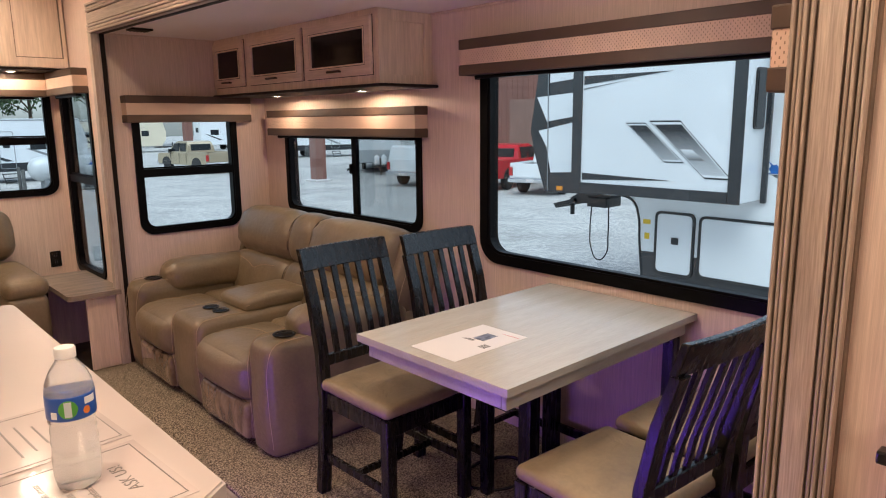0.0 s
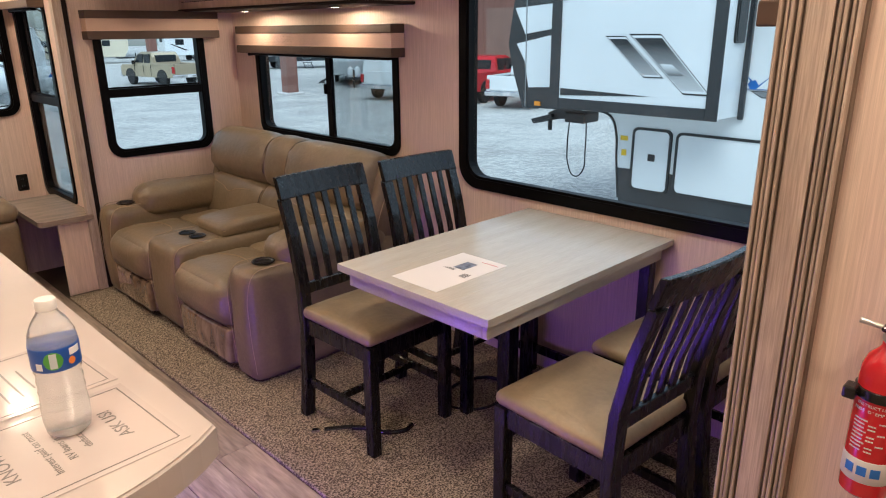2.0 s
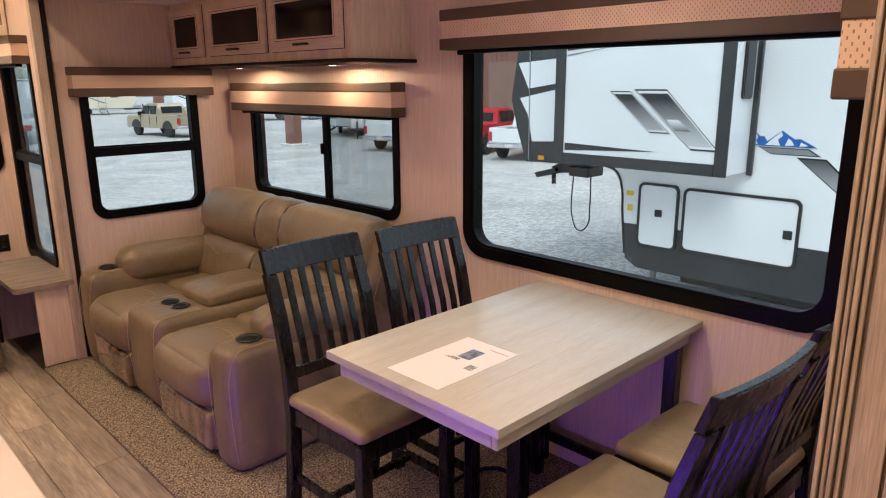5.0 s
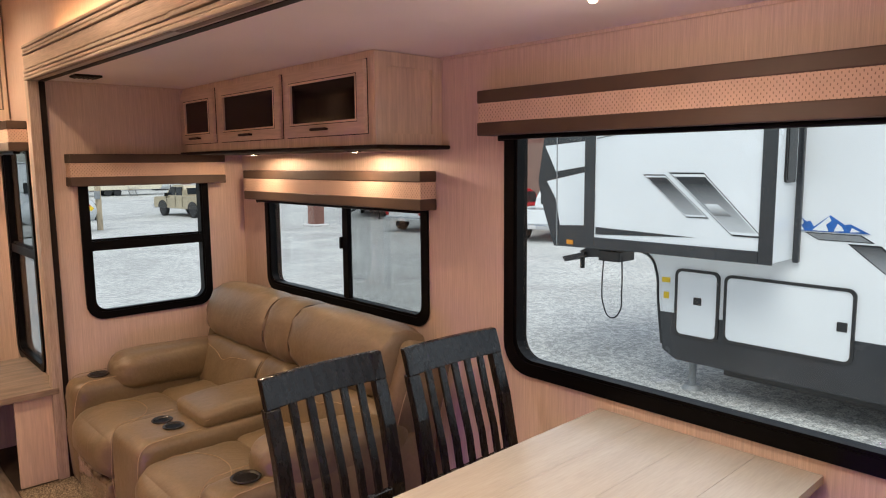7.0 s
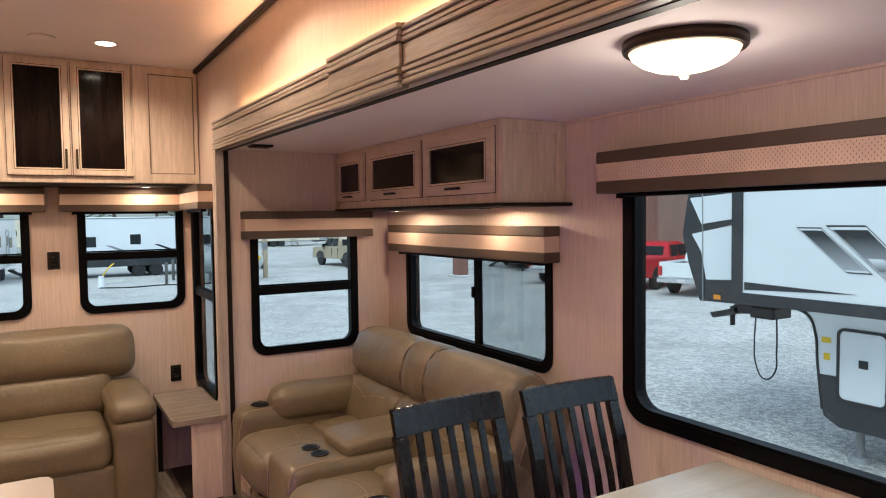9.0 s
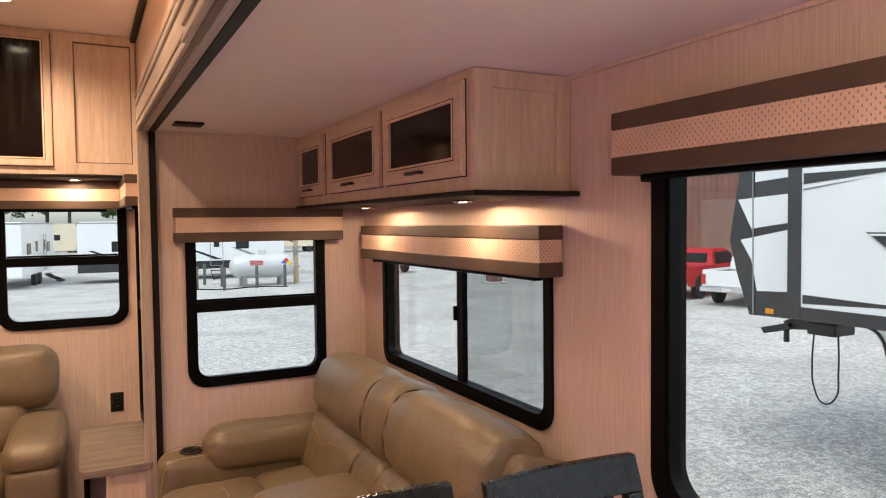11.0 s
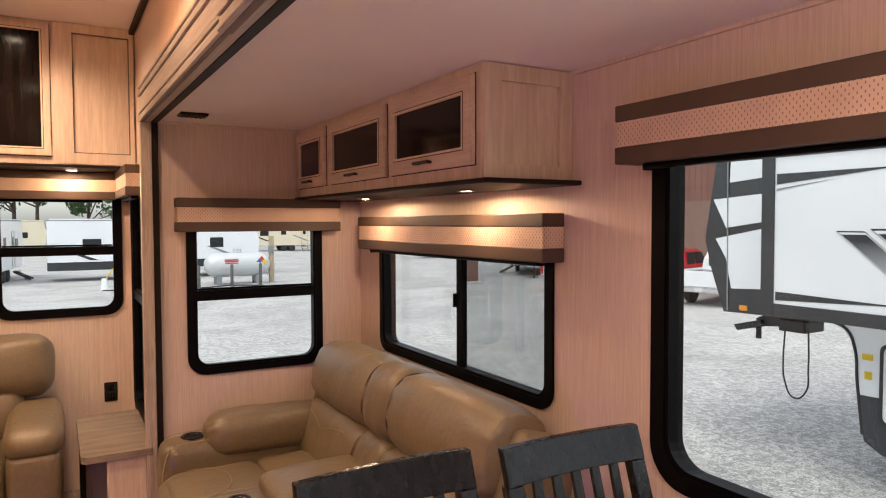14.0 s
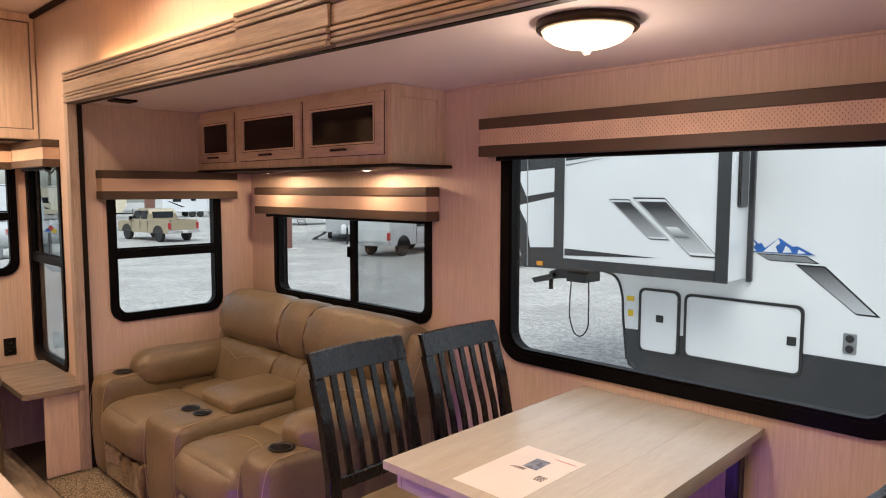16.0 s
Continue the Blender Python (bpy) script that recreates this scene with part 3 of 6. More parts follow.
def frame_door(parent, axis, at, out, u0, z0, u1, z1, fw, mat, fill, fill_label):
    """A framed cabinet door whose front stands out from at along the axis."""
    o = 1 if out > 0 else -1
    t = at + o * 0.019
    rect = lambda a, b, c, d: [(a, b), (c, b), (c, d), (a, d)]
    door = part("door", join(
        ring(rect(u0, z0, u1, z1), rect(u0 + fw, z0 + fw, u1 - fw, z1 - fw), axis, at + o * 0.003, t - o * 0.003),
        ring(rect(u0 + 0.004, z0 + 0.004, u1 - 0.004, z1 - 0.004), rect(u0 + fw - 0.006, z0 + fw - 0.006, u1 - fw + 0.006, z1 - fw + 0.006), axis, t - o * 0.003, t)), mat, parent)
    # The shadow gap round the door, drawn as a thin dark ring.
    part("shadow_gap", ring(rect(u0 - 0.003, z0 - 0.003, u1 + 0.003, z1 + 0.003), rect(u0 + 0.012, z0 + 0.012, u1 - 0.012, z1 - 0.012), axis, at + o * 0.0006, at + o * 0.0026), DARKTRIM, door, "dark ring drawn for the shadow gap round the door")
    part("groove", ring(rect(u0 + fw - 0.0105, z0 + fw - 0.0105, u1 - fw + 0.0105, z1 - fw + 0.0105), rect(u0 + fw - 0.0078, z0 + fw - 0.0078, u1 - fw + 0.0078, z1 - fw + 0.0078), axis, t - o * 0.001, t + o * 0.0006), DARKTRIM, door)
    lo, hi = sorted((at + o * 0.003, at + o * 0.009))
    a, b = (u0 + fw - 0.002, z0 + fw - 0.002), (u1 - fw + 0.002, z1 - fw + 0.002)
    part("door_panel", box((lo, a[0], a[1]), (hi, b[0], b[1])) if axis == 0 else box((a[0], lo, a[1]), (b[0], hi, b[1])), fill, door, fill_label)
    part("bead", ring(rect(u0 + fw - 0.007, z0 + fw - 0.007, u1 - fw + 0.007, z1 - fw + 0.007), rect(u0 + fw, z0 + fw, u1 - fw, z1 - fw), axis, t - o * 0.001, t + o * 0.002), OAKL, door, "pale bead round the panel")
    return door


OAKL = material("pale_oak_bead", (0.76, 0.60, 0.46), 0.45, vary=0.06, scale=6)
cab = thing("overhead_cabinet", (0, 0, 0), "whitewashed oak wall cabinet with three smoked-glass doors above the sofa", "cabinet")
part("body", box((2.278, 2.862, 1.690), (XW - 0.001, YE - 0.001, ZS - 0.001), 0.002), OAK, cab)
for y0, y1 in ((2.895, 3.50), (3.54, 4.17), (4.235, 4.655)):
    d = frame_door(cab, 0, 2.278, -1, y0, 1.735, y1, 2.018, 0.058, OAKH, DGLASS, "dark smoked glass")
    ym = (y0 + y1) / 2
    pull(d, (2.260, ym - 0.055, 1.762), (2.260, ym + 0.055, 1.762), (-0.02, 0, 0))
part("side_frame", ring([(2.280, 1.692), (XW - 0.002, 1.692), (XW - 0.002, ZS - 0.003), (2.280, ZS - 0.003)], [(2.345, 1.735), (2.575, 1.735), (2.575, 1.995), (2.345, 1.995)], 1, 2.861, 2.851), OAK, cab)
part("light_shelf", box((2.25, 2.80, 1.673), (XW - 0.001, YE - 0.001, 1.6895), 0.006, 3), DARKTRIM, cab, "dark brown light rail board")
PUCKLENS = material("warm_puck_lens", (1.0, 0.80, 0.55), 0.4, emit=24.0)


def puck(x, y, z, r=0.032, label="small round recessed light under the cabinet"):
    p = thing("puck_light", (x, y, z), label, "light", "cabinet puck lights")
    part("rim", lathe([(r, 0), (r * 1.1, -0.003), (r * 0.9, -0.006), (r * 0.8, -0.004)], 24), CHROME, p, "chrome rim", smooth="angle")
    part("lens", lathe([(r * 0.8, -0.004), (r * 0.5, -0.0056), (0.0, -0.0062)], 24), PUCKLENS, p, "glowing lens")


puck(2.445, 3.225, 1.6725)
puck(2.43, 4.13, 1.6725)
rear = thing("overhead_cabinet", (0, 0, 0), "tall whitewashed oak cabinet with glass doors above the rear windows", "cabinet")
part("body", box((XL + 0.002, 5.30, 1.872), (XM - 0.002, YR - 0.001, ZC - 0.001), 0.002), OAK, rear)
for x0, x1, side in ((0.79, 1.125, 0), (0.445, 0.776, 1), (0.0, 0.33, 0), (-0.342, -0.014, 1)):
    d = frame_door(rear, 1, 5.30, -1, x0, 1.915, x1, 2.612, 0.045, OAK, DGLASS, "dark smoked glass")
    hx = x0 + 0.022 if side == 0 else x1 - 0.022
    pull(d, (hx, 5.281, 1.955), (hx, 5.281, 2.075), (0, -0.022, 0))
for x0, x1 in ((1.14, 1.53),):
    part("filler_frame", ring([(x0, 1.876), (x1, 1.876), (x1, ZC - 0.003), (x0, ZC - 0.003)], [(x0 + 0.09, 1.935), (x1 - 0.02, 1.935), (x1 - 0.02, ZC - 0.05), (x0 + 0.09, ZC - 0.05)], 1, 5.2995, 5.282), OAK, rear)
    # Shade along the recess edge, put in as a dark brown strip.
    part("filler_edge_shade", ring([(x0 + 0.088, 1.933), (x1 - 0.018, 1.933), (x1 - 0.018, ZC - 0.048), (x0 + 0.088, ZC - 0.048)], [(x0 + 0.096, 1.941), (x1 - 0.026, 1.941), (x1 - 0.026, ZC - 0.056), (x0 + 0.096, ZC - 0.056)], 1, 5.2995, 5.290), DARKGROOVE, rear, "dark strip drawn for the shade at the recess edge")
part("light_shelf", box((XL + 0.002, 5.27, 1.857), (XM - 0.002, YR - 0.001, 1.8715), 0.005, 2), DARKTRIM, rear, "dark light rail board")
for x in (0.3, 1.22):
    puck(x, 5.44, 1.8565)

# ---- ceiling fittings ----
lampo = thing("dome_ceiling_light", (1.93, 1.615, ZS), "bronze-rimmed frosted glass dome light on the ceiling", "ceiling light")
part("rim", lathe([(0.0, -0.0005), (0.142, -0.0005), (0.145, -0.005), (0.145, -0.022), (0.141, -0.027), (0.130, -0.027), (0.130, -0.016)], 48), BRONZE, lampo, "dark bronze rim", smooth="angle")
LITBOWL = material("lit_frosted_glass", (1.0, 0.70, 0.43), 0.35, vary=0.02, emit=7.0)
bn, bl = LITBOWL.node_tree.nodes, LITBOWL.node_tree.links
btc, bsp, bmr = bn.new("ShaderNodeTexCoord"), bn.new("ShaderNodeSeparateXYZ"), bn.new("ShaderNodeMapRange")
bl.new(btc.outputs["Object"], bsp.inputs[0])
bl.new(bsp.outputs["Z"], bmr.inputs["Value"])
bmr.inputs["From Min"].default_value, bmr.inputs["From Max"].default_value = -0.024, -0.062
bmr.inputs["To Min"].default_value, bmr.inputs["To Max"].default_value = 0.55, 3.4
bl.new(bmr.outputs[0], bn["Principled BSDF"].inputs["Emission Strength"])
part("bowl", lathe([(0.131, -0.024), (0.122, -0.040), (0.100, -0.056), (0.07, -0.068), (0.035, -0.076), (0.0, -0.078)], 48), LITBOWL, lampo, "lit frosted glass bowl", smooth=True)
part("finial", lathe([(0.0, -0.078), (0.012, -0.079), (0.012, -0.086), (0.009, -0.092), (0.0, -0.094)], 20), material("ivory_finial", (0.75, 0.62, 0.5), 0.4), lampo, "ivory finial", smooth=True)
DISC = material("warm_downlight_lens", (1.0, 0.82, 0.6), 0.4, emit=9.0)
for lx, ly in ((0.95, 4.78), (0.05, 4.78), (1.0, 3.2), (0.1, 3.2), (1.0, 0.6), (0.1, 1.2), (0.95, -0.35), (-0.6, 0.4)):
    d = thing("downlight", (lx, ly, ZC), "round recessed ceiling light, switched on", "ceiling light", "recessed ceiling lights")
    part("rim", lathe([(0.0, -0.0005), (0.066, -0.0005), (0.066, -0.004), (0.056, -0.008), (0.05, -0.006)], 32), CEIL, d, "white rim", smooth="angle")
    part("lens", lathe([(0.05, -0.006), (0.0, -0.0085)], 32), DISC, d, "glowing lens")
sm = thing("smoke_alarm", (0.64, 4.78, ZC), "flat round off-white ceiling alarm", "alarm")
part("body", lathe([(0.0, -0.0005), (0.065, -0.0005), (0.065, -0.012), (0.05, -0.02), (0.0, -0.021)], 32), CEIL, sm, smooth="angle")
vent = thing("ceiling_vent", (1.685, 4.35, ZS), "dark plastic ceiling vent in the slide-out", "vent")
part("frame", box((-0.062, -0.05, -0.012), (0.062, 0.05, -0.0005), 0.005, 2), DARKTRIM, vent)
for k in range(5):
    part("slat", box((-0.045 + k * 0.02, -0.04, -0.016), (-0.038 + k * 0.02, 0.04, -0.0125), 0.001), CUP, vent)


# ---- outlets ----
def outlet(m, label):
    o = tagged(new("wall_outlet"), label, "outlet", "wall outlets")
    o.matrix_world = m
    part("cover", box((-0.036, -0.006, -0.058), (0.036, 0.0, 0.058), 0.004, 2), CUP, o)
    for z in (-0.024, 0.024):
        s = part("socket", box((-0.017, -0.009, z - 0.016), (0.017, -0.006, z + 0.016), 0.003, 2), BLACK, o)
        for x in (-0.007, 0.007):
            part("slot", box((x - 0.0012, -0.0096, z - 0.006), (x + 0.0012, -0.009, z + 0.006)), GREY, s)


outlet(pose(1.406, YR - 0.0005, 0.535), "dark double outlet on the wall beside the rear sofa")
outlet(pose(0.67, YR - 0.0005, 1.376), "dark switch plate between the rear windows")


# ---- theatre sofa ----
def seam(points, parent, r=0.0022):
    return part("stitching", tube(points, r), STITCH, parent, "pale double stitching")


def cup_holder(parent, x, y, z, r=0.042):
    c = part("cup_holder", lathe([(r, 0.0), (r + 0.006, 0.002), (r + 0.008, 0.006), (r + 0.003, 0.009), (r - 0.004, 0.006), (r - 0.006, -0.001)], 32, (x, y, z)), CUP, parent, "glossy black cup holder", smooth=True)
    part("cup_well", lathe([(r - 0.005, 0.0), (r - 0.009, 0.0012), (0.0, 0.0015)], 24, (x, y, z + 0.001)), BLACK, c, "dark well")


def wrinkled(bm, amount, scale, seed):
    """Pushes an upholstered mesh in and out a little, as worn leather does."""
    bm.normal_update()
    for v in bm.verts:
        n = noise.noise(Vector((v.co.x * scale + seed, v.co.y * scale, v.co.z * scale))) + 0.5 * noise.noise(Vector((v.co.x * scale * 2.7, v.co.y * scale * 2.7 + seed, v.co.z * scale * 2.7)))
        v.co += v.normal * n * amount
    return bm


FILM = material("clear_wrapping_film", (0.27, 0.20, 0.13), 0.10, vary=0, other=(0.11, 0.07, 0.04), scale=9, bump=1.0, bscale=16, stretch=(1, 2.2, 0.8), coat=1.0)


def roll(x0, z0, x1, z1, y0, y1, full=2.8, pinch=0.15, pleat=0.02, seed=0.0, seg=44, steps=26, m=None, power=7):
    """A stuffed roll of leather lying along y: full in the middle, drawn in and pleated at its sewn ends."""
    bm = bmesh.new()
    rings = []
    for j in range(steps + 1):
        v = math.sin((-1 + 2 * j / steps) * math.pi / 2)
        fit_in = 1 - pinch * abs(v) ** power
        row = []
        for k in range(seg):
            a = 2 * math.pi * k / seg
            ca, sa = math.cos(a), math.sin(a)
            r = fit_in * (1 + pleat * abs(v) ** 9 * math.sin(11 * a + seed))
            px = math.copysign(abs(ca) ** (2 / full), ca) * r
            pz = math.copysign(abs(sa) ** (2 / full), sa) * r
            row.append(bm.verts.new(((x0 + x1) / 2 + px * (x1 - x0) / 2, (y0 + y1) / 2 + v * (y1 - y0) / 2, (z0 + z1) / 2 + pz * (z1 - z0) / 2)))
        rings.append(row)
    for out, squeeze in ((0.010, 0.90), (0.018, 0.70), (0.023, 0.35)):
        for edge in (-1, 1):
            mid = Vector(((x0 + x1) / 2, 0, (z0 + z1) / 2))
            first = (1 - pinch) * squeeze
            ring_row = []
            for k in range(seg):
                ca, sa = math.cos(2 * math.pi * k / seg), math.sin(2 * math.pi * k / seg)
                ring_row.append(bm.verts.new((mid.x + math.copysign(abs(ca) ** (2 / full), ca) * first * (x1 - x0) / 2, (y0 if edge < 0 else y1) + edge * out, mid.z + math.copysign(abs(sa) ** (2 / full), sa) * first * (z1 - z0) / 2)))
            rings.insert(0 if edge < 0 else len(rings), ring_row)
    for a, b in zip(rings, rings[1:]):
        for k in range(seg):
            bm.faces.new((a[k], b[k], b[(k + 1) % seg], a[(k + 1) % seg]))
    bm.faces.new(rings[0]), bm.faces.new(rings[-1][::-1])
    bmesh.ops.recalc_face_normals(bm, faces=bm.faces)
    for f in bm.faces:
        f.smooth = len(f.verts) == 4
    if m is not None:
        bmesh.ops.transform(bm, matrix=m, verts=bm.verts)
    return bm


sofa = thing("theatre_sofa", (1.535, 2.745, FZ + 0.0105), "tan leather two-seat reclining sofa with a middle console", "sofa")
S = lambda lo, hi, r, puff, seed, amount=0.004, **k: wrinkled(cushion(lo, hi, r, puff, **k), amount, 7.0, seed)
# Dark brown that stands for the shade in the back's seam creases.
CREASEDARK = material("crease_shade_leather", (0.055, 0.038, 0.022), 0.5, vary=0.1, scale=20)
SW = 1.84                                    # width over both arms
C0, C1 = 0.760, 1.120                        # console
TURNX = pose(0, 0, 0, 0, 0, -90)
part("base", box((0.10, 0.04, 0.02), (0.92, SW - 0.04, 0.10), 0.01, 2), CUP, sofa, "black base frame")
for y0, y1, seed in ((0.0, 0.205, 1), (SW - 0.205, SW, 2)):
    arm = part("armrest", S((0.0, y0, 0.0), (0.92, y1, 0.556), 0.06, (0.012, 0.006, 0.004), seed, 0.003, cuts=15), LEATHER, sofa)
    ym = (y0 + y1) / 2
    over0, over1 = (0.0, 0.045) if y0 == 0 else (0.045, 0.0)
    pad = roll(-y1 - over1, 0.455, -y0 + over0, 0.672, 0.215, 0.84, 2.5, 0.38, 0.05, seed, m=TURNX, power=9)
    for v in pad.verts:
        v.co.z -= 0.05 * max(0.0, (v.co.x - 0.30) / 0.5) ** 1.5 * (0.2 if y0 else 1.0)
    part("arm_pillow", wrinkled(pad, 0.005, 7.0, seed + 3), LEATHER, arm, "padded leather arm pillow with gathered end")
    cup_holder(arm, 0.145, ym, 0.559, 0.046)
    for edge in (y0 + 0.014, y1 - 0.014):
        seam([(0.012, edge, 0.06), (-0.002, edge, 0.30), (0.006, edge, 0.47), (0.045, edge, 0.547), (0.12, edge, 0.559), (0.22, edge, 0.560)], arm, 0.0016)
for k, (y0, y1) in enumerate(((0.207, C0 - 0.002), (C1 + 0.002, SW - 0.207))):
    seat = part("seat_cushion", S((-0.03, y0, 0.215), (0.44, y1, 0.452), 0.085, (0.03, 0.003, 0.016), 11 + k, 0.004, cuts=17), LEATHER, sofa)
    part("seat_pad", S((0.40, y0 + 0.002, 0.25), (0.86, y1 - 0.002, 0.452), 0.05, (0.006, 0.0, 0.018), 15 + k, 0.005, cuts=13), LEATHER, sofa)
    ym = (y0 + y1) / 2
    zt = 0.4685
    seam([(0.02, y0 + 0.10, zt - 0.040), (0.08, y0 + 0.075, zt - 0.013), (0.17, y0 + 0.10, zt - 0.004), (0.225, ym - 0.09, zt), (0.24, ym, zt + 0.001), (0.225, ym + 0.09, zt), (0.17, y1 - 0.10, zt - 0.004), (0.08, y1 - 0.075, zt - 0.013), (0.02, y1 - 0.10, zt - 0.040)], seat, 0.0018)
    rest = part("footrest", S((0.0, y0 + 0.006, 0.035), (0.15, y1 - 0.006, 0.228), 0.03, (0.010, 0, 0), 21 + k, 0.003), LEATHER, sofa)
    part("film", S((-0.014, y0 + 0.012, 0.045), (0.10, y1 - 0.03, 0.222), 0.018, (0.012, 0, 0), 31 + k, 0.006, cuts=17), FILM, rest, "shiny clear plastic wrapping")
console = part("console", S((0.0, C0, 0.03), (0.84, C1, 0.503), 0.055, (0.012, 0, 0.003), 41, 0.003, cuts=15), LEATHER, sofa)
lid = S((0.29, C0 + 0.022, 0.49), (0.70, C1 - 0.022, 0.578), 0.032, (0.004, 0.004, 0.010), 42, 0.003, cuts=15)
for v in lid.verts:
    v.co.z -= 0.016 * max(0.0, 1 - (v.co.x - 0.28) / 0.16) * max(0.0, (v.co.z - 0.49) / 0.09)
part("console_lid", lid, LEATHER, console, "padded leather console lid")
for edge in (C0 + 0.025, C1 - 0.025):
    seam([(0.30, edge, 0.532), (0.40, edge - 0.001, 0.542), (0.69, edge, 0.542)], console, 0.0016)
cup_holder(console, 0.19, (C0 + C1) / 2 + 0.055, 0.505, 0.038)
cup_holder(console, 0.20, (C0 + C1) / 2 - 0.050, 0.505, 0.038)
for edge in (C0 + 0.016, C1 - 0.016):
    seam([(0.010, edge, 0.08), (0.0, edge, 0.38), (0.03, edge, 0.488), (0.10, edge, 0.505), (0.28, edge, 0.506)], console, 0.0016)
LEAN = pose(0.72, 0, 0.41, 0, 18, 0)
B0, B1 = 0.818, 1.072                        # seams of the middle back panel
for k, (y0, y1) in enumerate(((0.118, B0), (B0, B1), (B1, SW - 0.115))):
    big = y1 - y0 > 0.4
    out = 0.0 if big else 0.012
    low = part("lumbar_cushion", wrinkled(roll(-0.105 + out, -0.05, 0.18, 0.285, y0, y1, 3.2, 0.14, 0.02, k, m=LEAN), 0.007, 9.0, 51 + k), LEATHER, sofa)
    if big:
        ym = (y0 + y1) / 2
        seam([LEAN @ Vector(p) for p in ((-0.098, y0 + 0.10, 0.215), (-0.109, ym - 0.08, 0.195), (-0.110, ym, 0.17), (-0.109, ym + 0.08, 0.195), (-0.098, y1 - 0.10, 0.215))], low, 0.0018)
    part("headrest", wrinkled(roll(-0.135 + out, 0.255, 0.185, 0.595, y0, y1, 2.5, 0.16, 0.03, 2 + k, m=LEAN, power=5), 0.006, 8.0, 61 + k), LEATHER, sofa)
# Dark cords along the two back seams draw the shade of deep creases.
for yb in (B0, B1):
    for x0, z0, x1, z1, full, tight, a0, a1 in ((-0.129, 0.255, 0.185, 0.595, 2.5, 0.865, 75, 215), (-0.099, -0.05, 0.18, 0.285, 3.2, 0.895, 140, 220)):
        row = []
        for a in np.linspace(radians(a0), radians(a1), 14):
            ca, sa = math.cos(a), math.sin(a)
            row.append(LEAN @ Vector(((x0 + x1) / 2 + math.copysign(abs(ca) ** (2 / full), ca) * tight * (x1 - x0) / 2, yb, (z0 + z1) / 2 + math.copysign(abs(sa) ** (2 / full), sa) * tight * (z1 - z0) / 2)))
        part("crease_shade", tube(row, 0.0035), CREASEDARK, sofa, "dark line drawn along the seam for the shade in its crease")
part("back_shell", S((0.82, 0.06, 0.06), (1.0, SW - 0.06, 0.80), 0.06, (0, 0, 0), 71, 0.003, m=pose(0, 0, 0, 0, 4, 0)), LEATHER, sofa)
for y0, y1 in ((0.036, 0.128), (SW - 0.125, SW - 0.035)):
    side = part("wing_panel", S((-0.035, y0, -0.10), (0.235, y1, 0.53), 0.040, (0.006, 0.006, 0.006), 81, 0.003, m=LEAN), LEATHER, sofa)
    ys = y0 - 0.002 if y0 < 1 else y1 + 0.002
    seam([LEAN @ Vector(p) for p in ((0.0, ys, 0.0), (-0.01, ys, 0.25), (0.02, ys, 0.49))], side, 0.0018)

# ---- rear sofa ----
sofa2 = thing("rear_sofa", (-0.785, 4.70, FZ), "tan leather sofa with thick arms under the rear windows", "sofa")
sofa2.scale = (1, 1, 1.05)
part("base", S((0.20, 0.03, 0.02), (1.72, 0.90, 0.27), 0.03, (0, 0.01, 0), 1), LEATHER, sofa2)
for x0, x1, seed in ((0.0, 0.225, 2), (1.695, 1.92, 3)):
    arm = part("armrest", S((x0, 0.0, 0.02), (x1, 0.88, 0.50), 0.04, (0.006, 0.008, 0), seed, 0.003), LEATHER, sofa2)
    part("arm_pillow", S((x0 - 0.01, 0.0, 0.48), (x1 + 0.01, 0.75, 0.605), 0.06, (0.01, 0.01, 0.02), seed + 2, 0.006), LEATHER, arm, "padded leather arm pillow")
for k, (x0, x1) in enumerate(((0.228, 0.958), (0.962, 1.692))):
    seat = part("seat_cushion", S((x0, 0.0, 0.25), (x1, 0.68, 0.455), 0.07, (0.004, 0.02, 0.02), 11 + k, 0.005, cuts=15), LEATHER, sofa2)
    xm = (x0 + x1) / 2
    seam([(x0 + 0.06, 0.16, 0.468), (xm - 0.10, 0.15, 0.473), (xm, 0.10, 0.468), (xm + 0.10, 0.15, 0.473), (x1 - 0.06, 0.16, 0.468)], seat)
    B2 = pose(0, 0.60, 0.42, -14, 0, 0)
    part("back_cushion", S((x0 - 0.06 * (k == 0), -0.06, 0.0), (x1 + 0.06 * (k == 1), 0.17, 0.27), 0.07, (0.006, 0.02, 0.01), 21 + k, 0.006, m=B2), LEATHER, sofa2)
    part("headrest", S((x0 - 0.10 * (k == 0), -0.075, 0.22), (x1 + 0.20 * (k == 1), 0.19, 0.535), 0.085, (0.006, 0.03, 0.015), 31 + k, 0.006, m=B2), LEATHER, sofa2)

# ---- end table ----
et = thing("end_table", (1.20, 4.735, FZ), "low end table with weathered grey oak top", "table")
et.scale = (1, 1, 1.07)
part("top", prism(round_rect(0.01, -0.13, 0.335, 0.66, 0.035), 2, 0.445, 0.475), ENDTOP, et, "weathered grey-brown oak top")
part("front_panel", box((0.12, -0.085, 0.0), (0.335, -0.067, 0.445), 0.002), OAK, et, "pale oak panel")
part("side_panel", box((0.317, -0.066, 0.0), (0.335, 0.60, 0.445), 0.002), OAK, et)
part("back_panel", box((0.02, 0.585, 0.0), (0.316, 0.60, 0.445), 0.002), OAK, et)
part("leg", box((0.02, 0.55, 0.0), (0.05, 0.58, 0.445), 0.002), DARKTRIM, et)

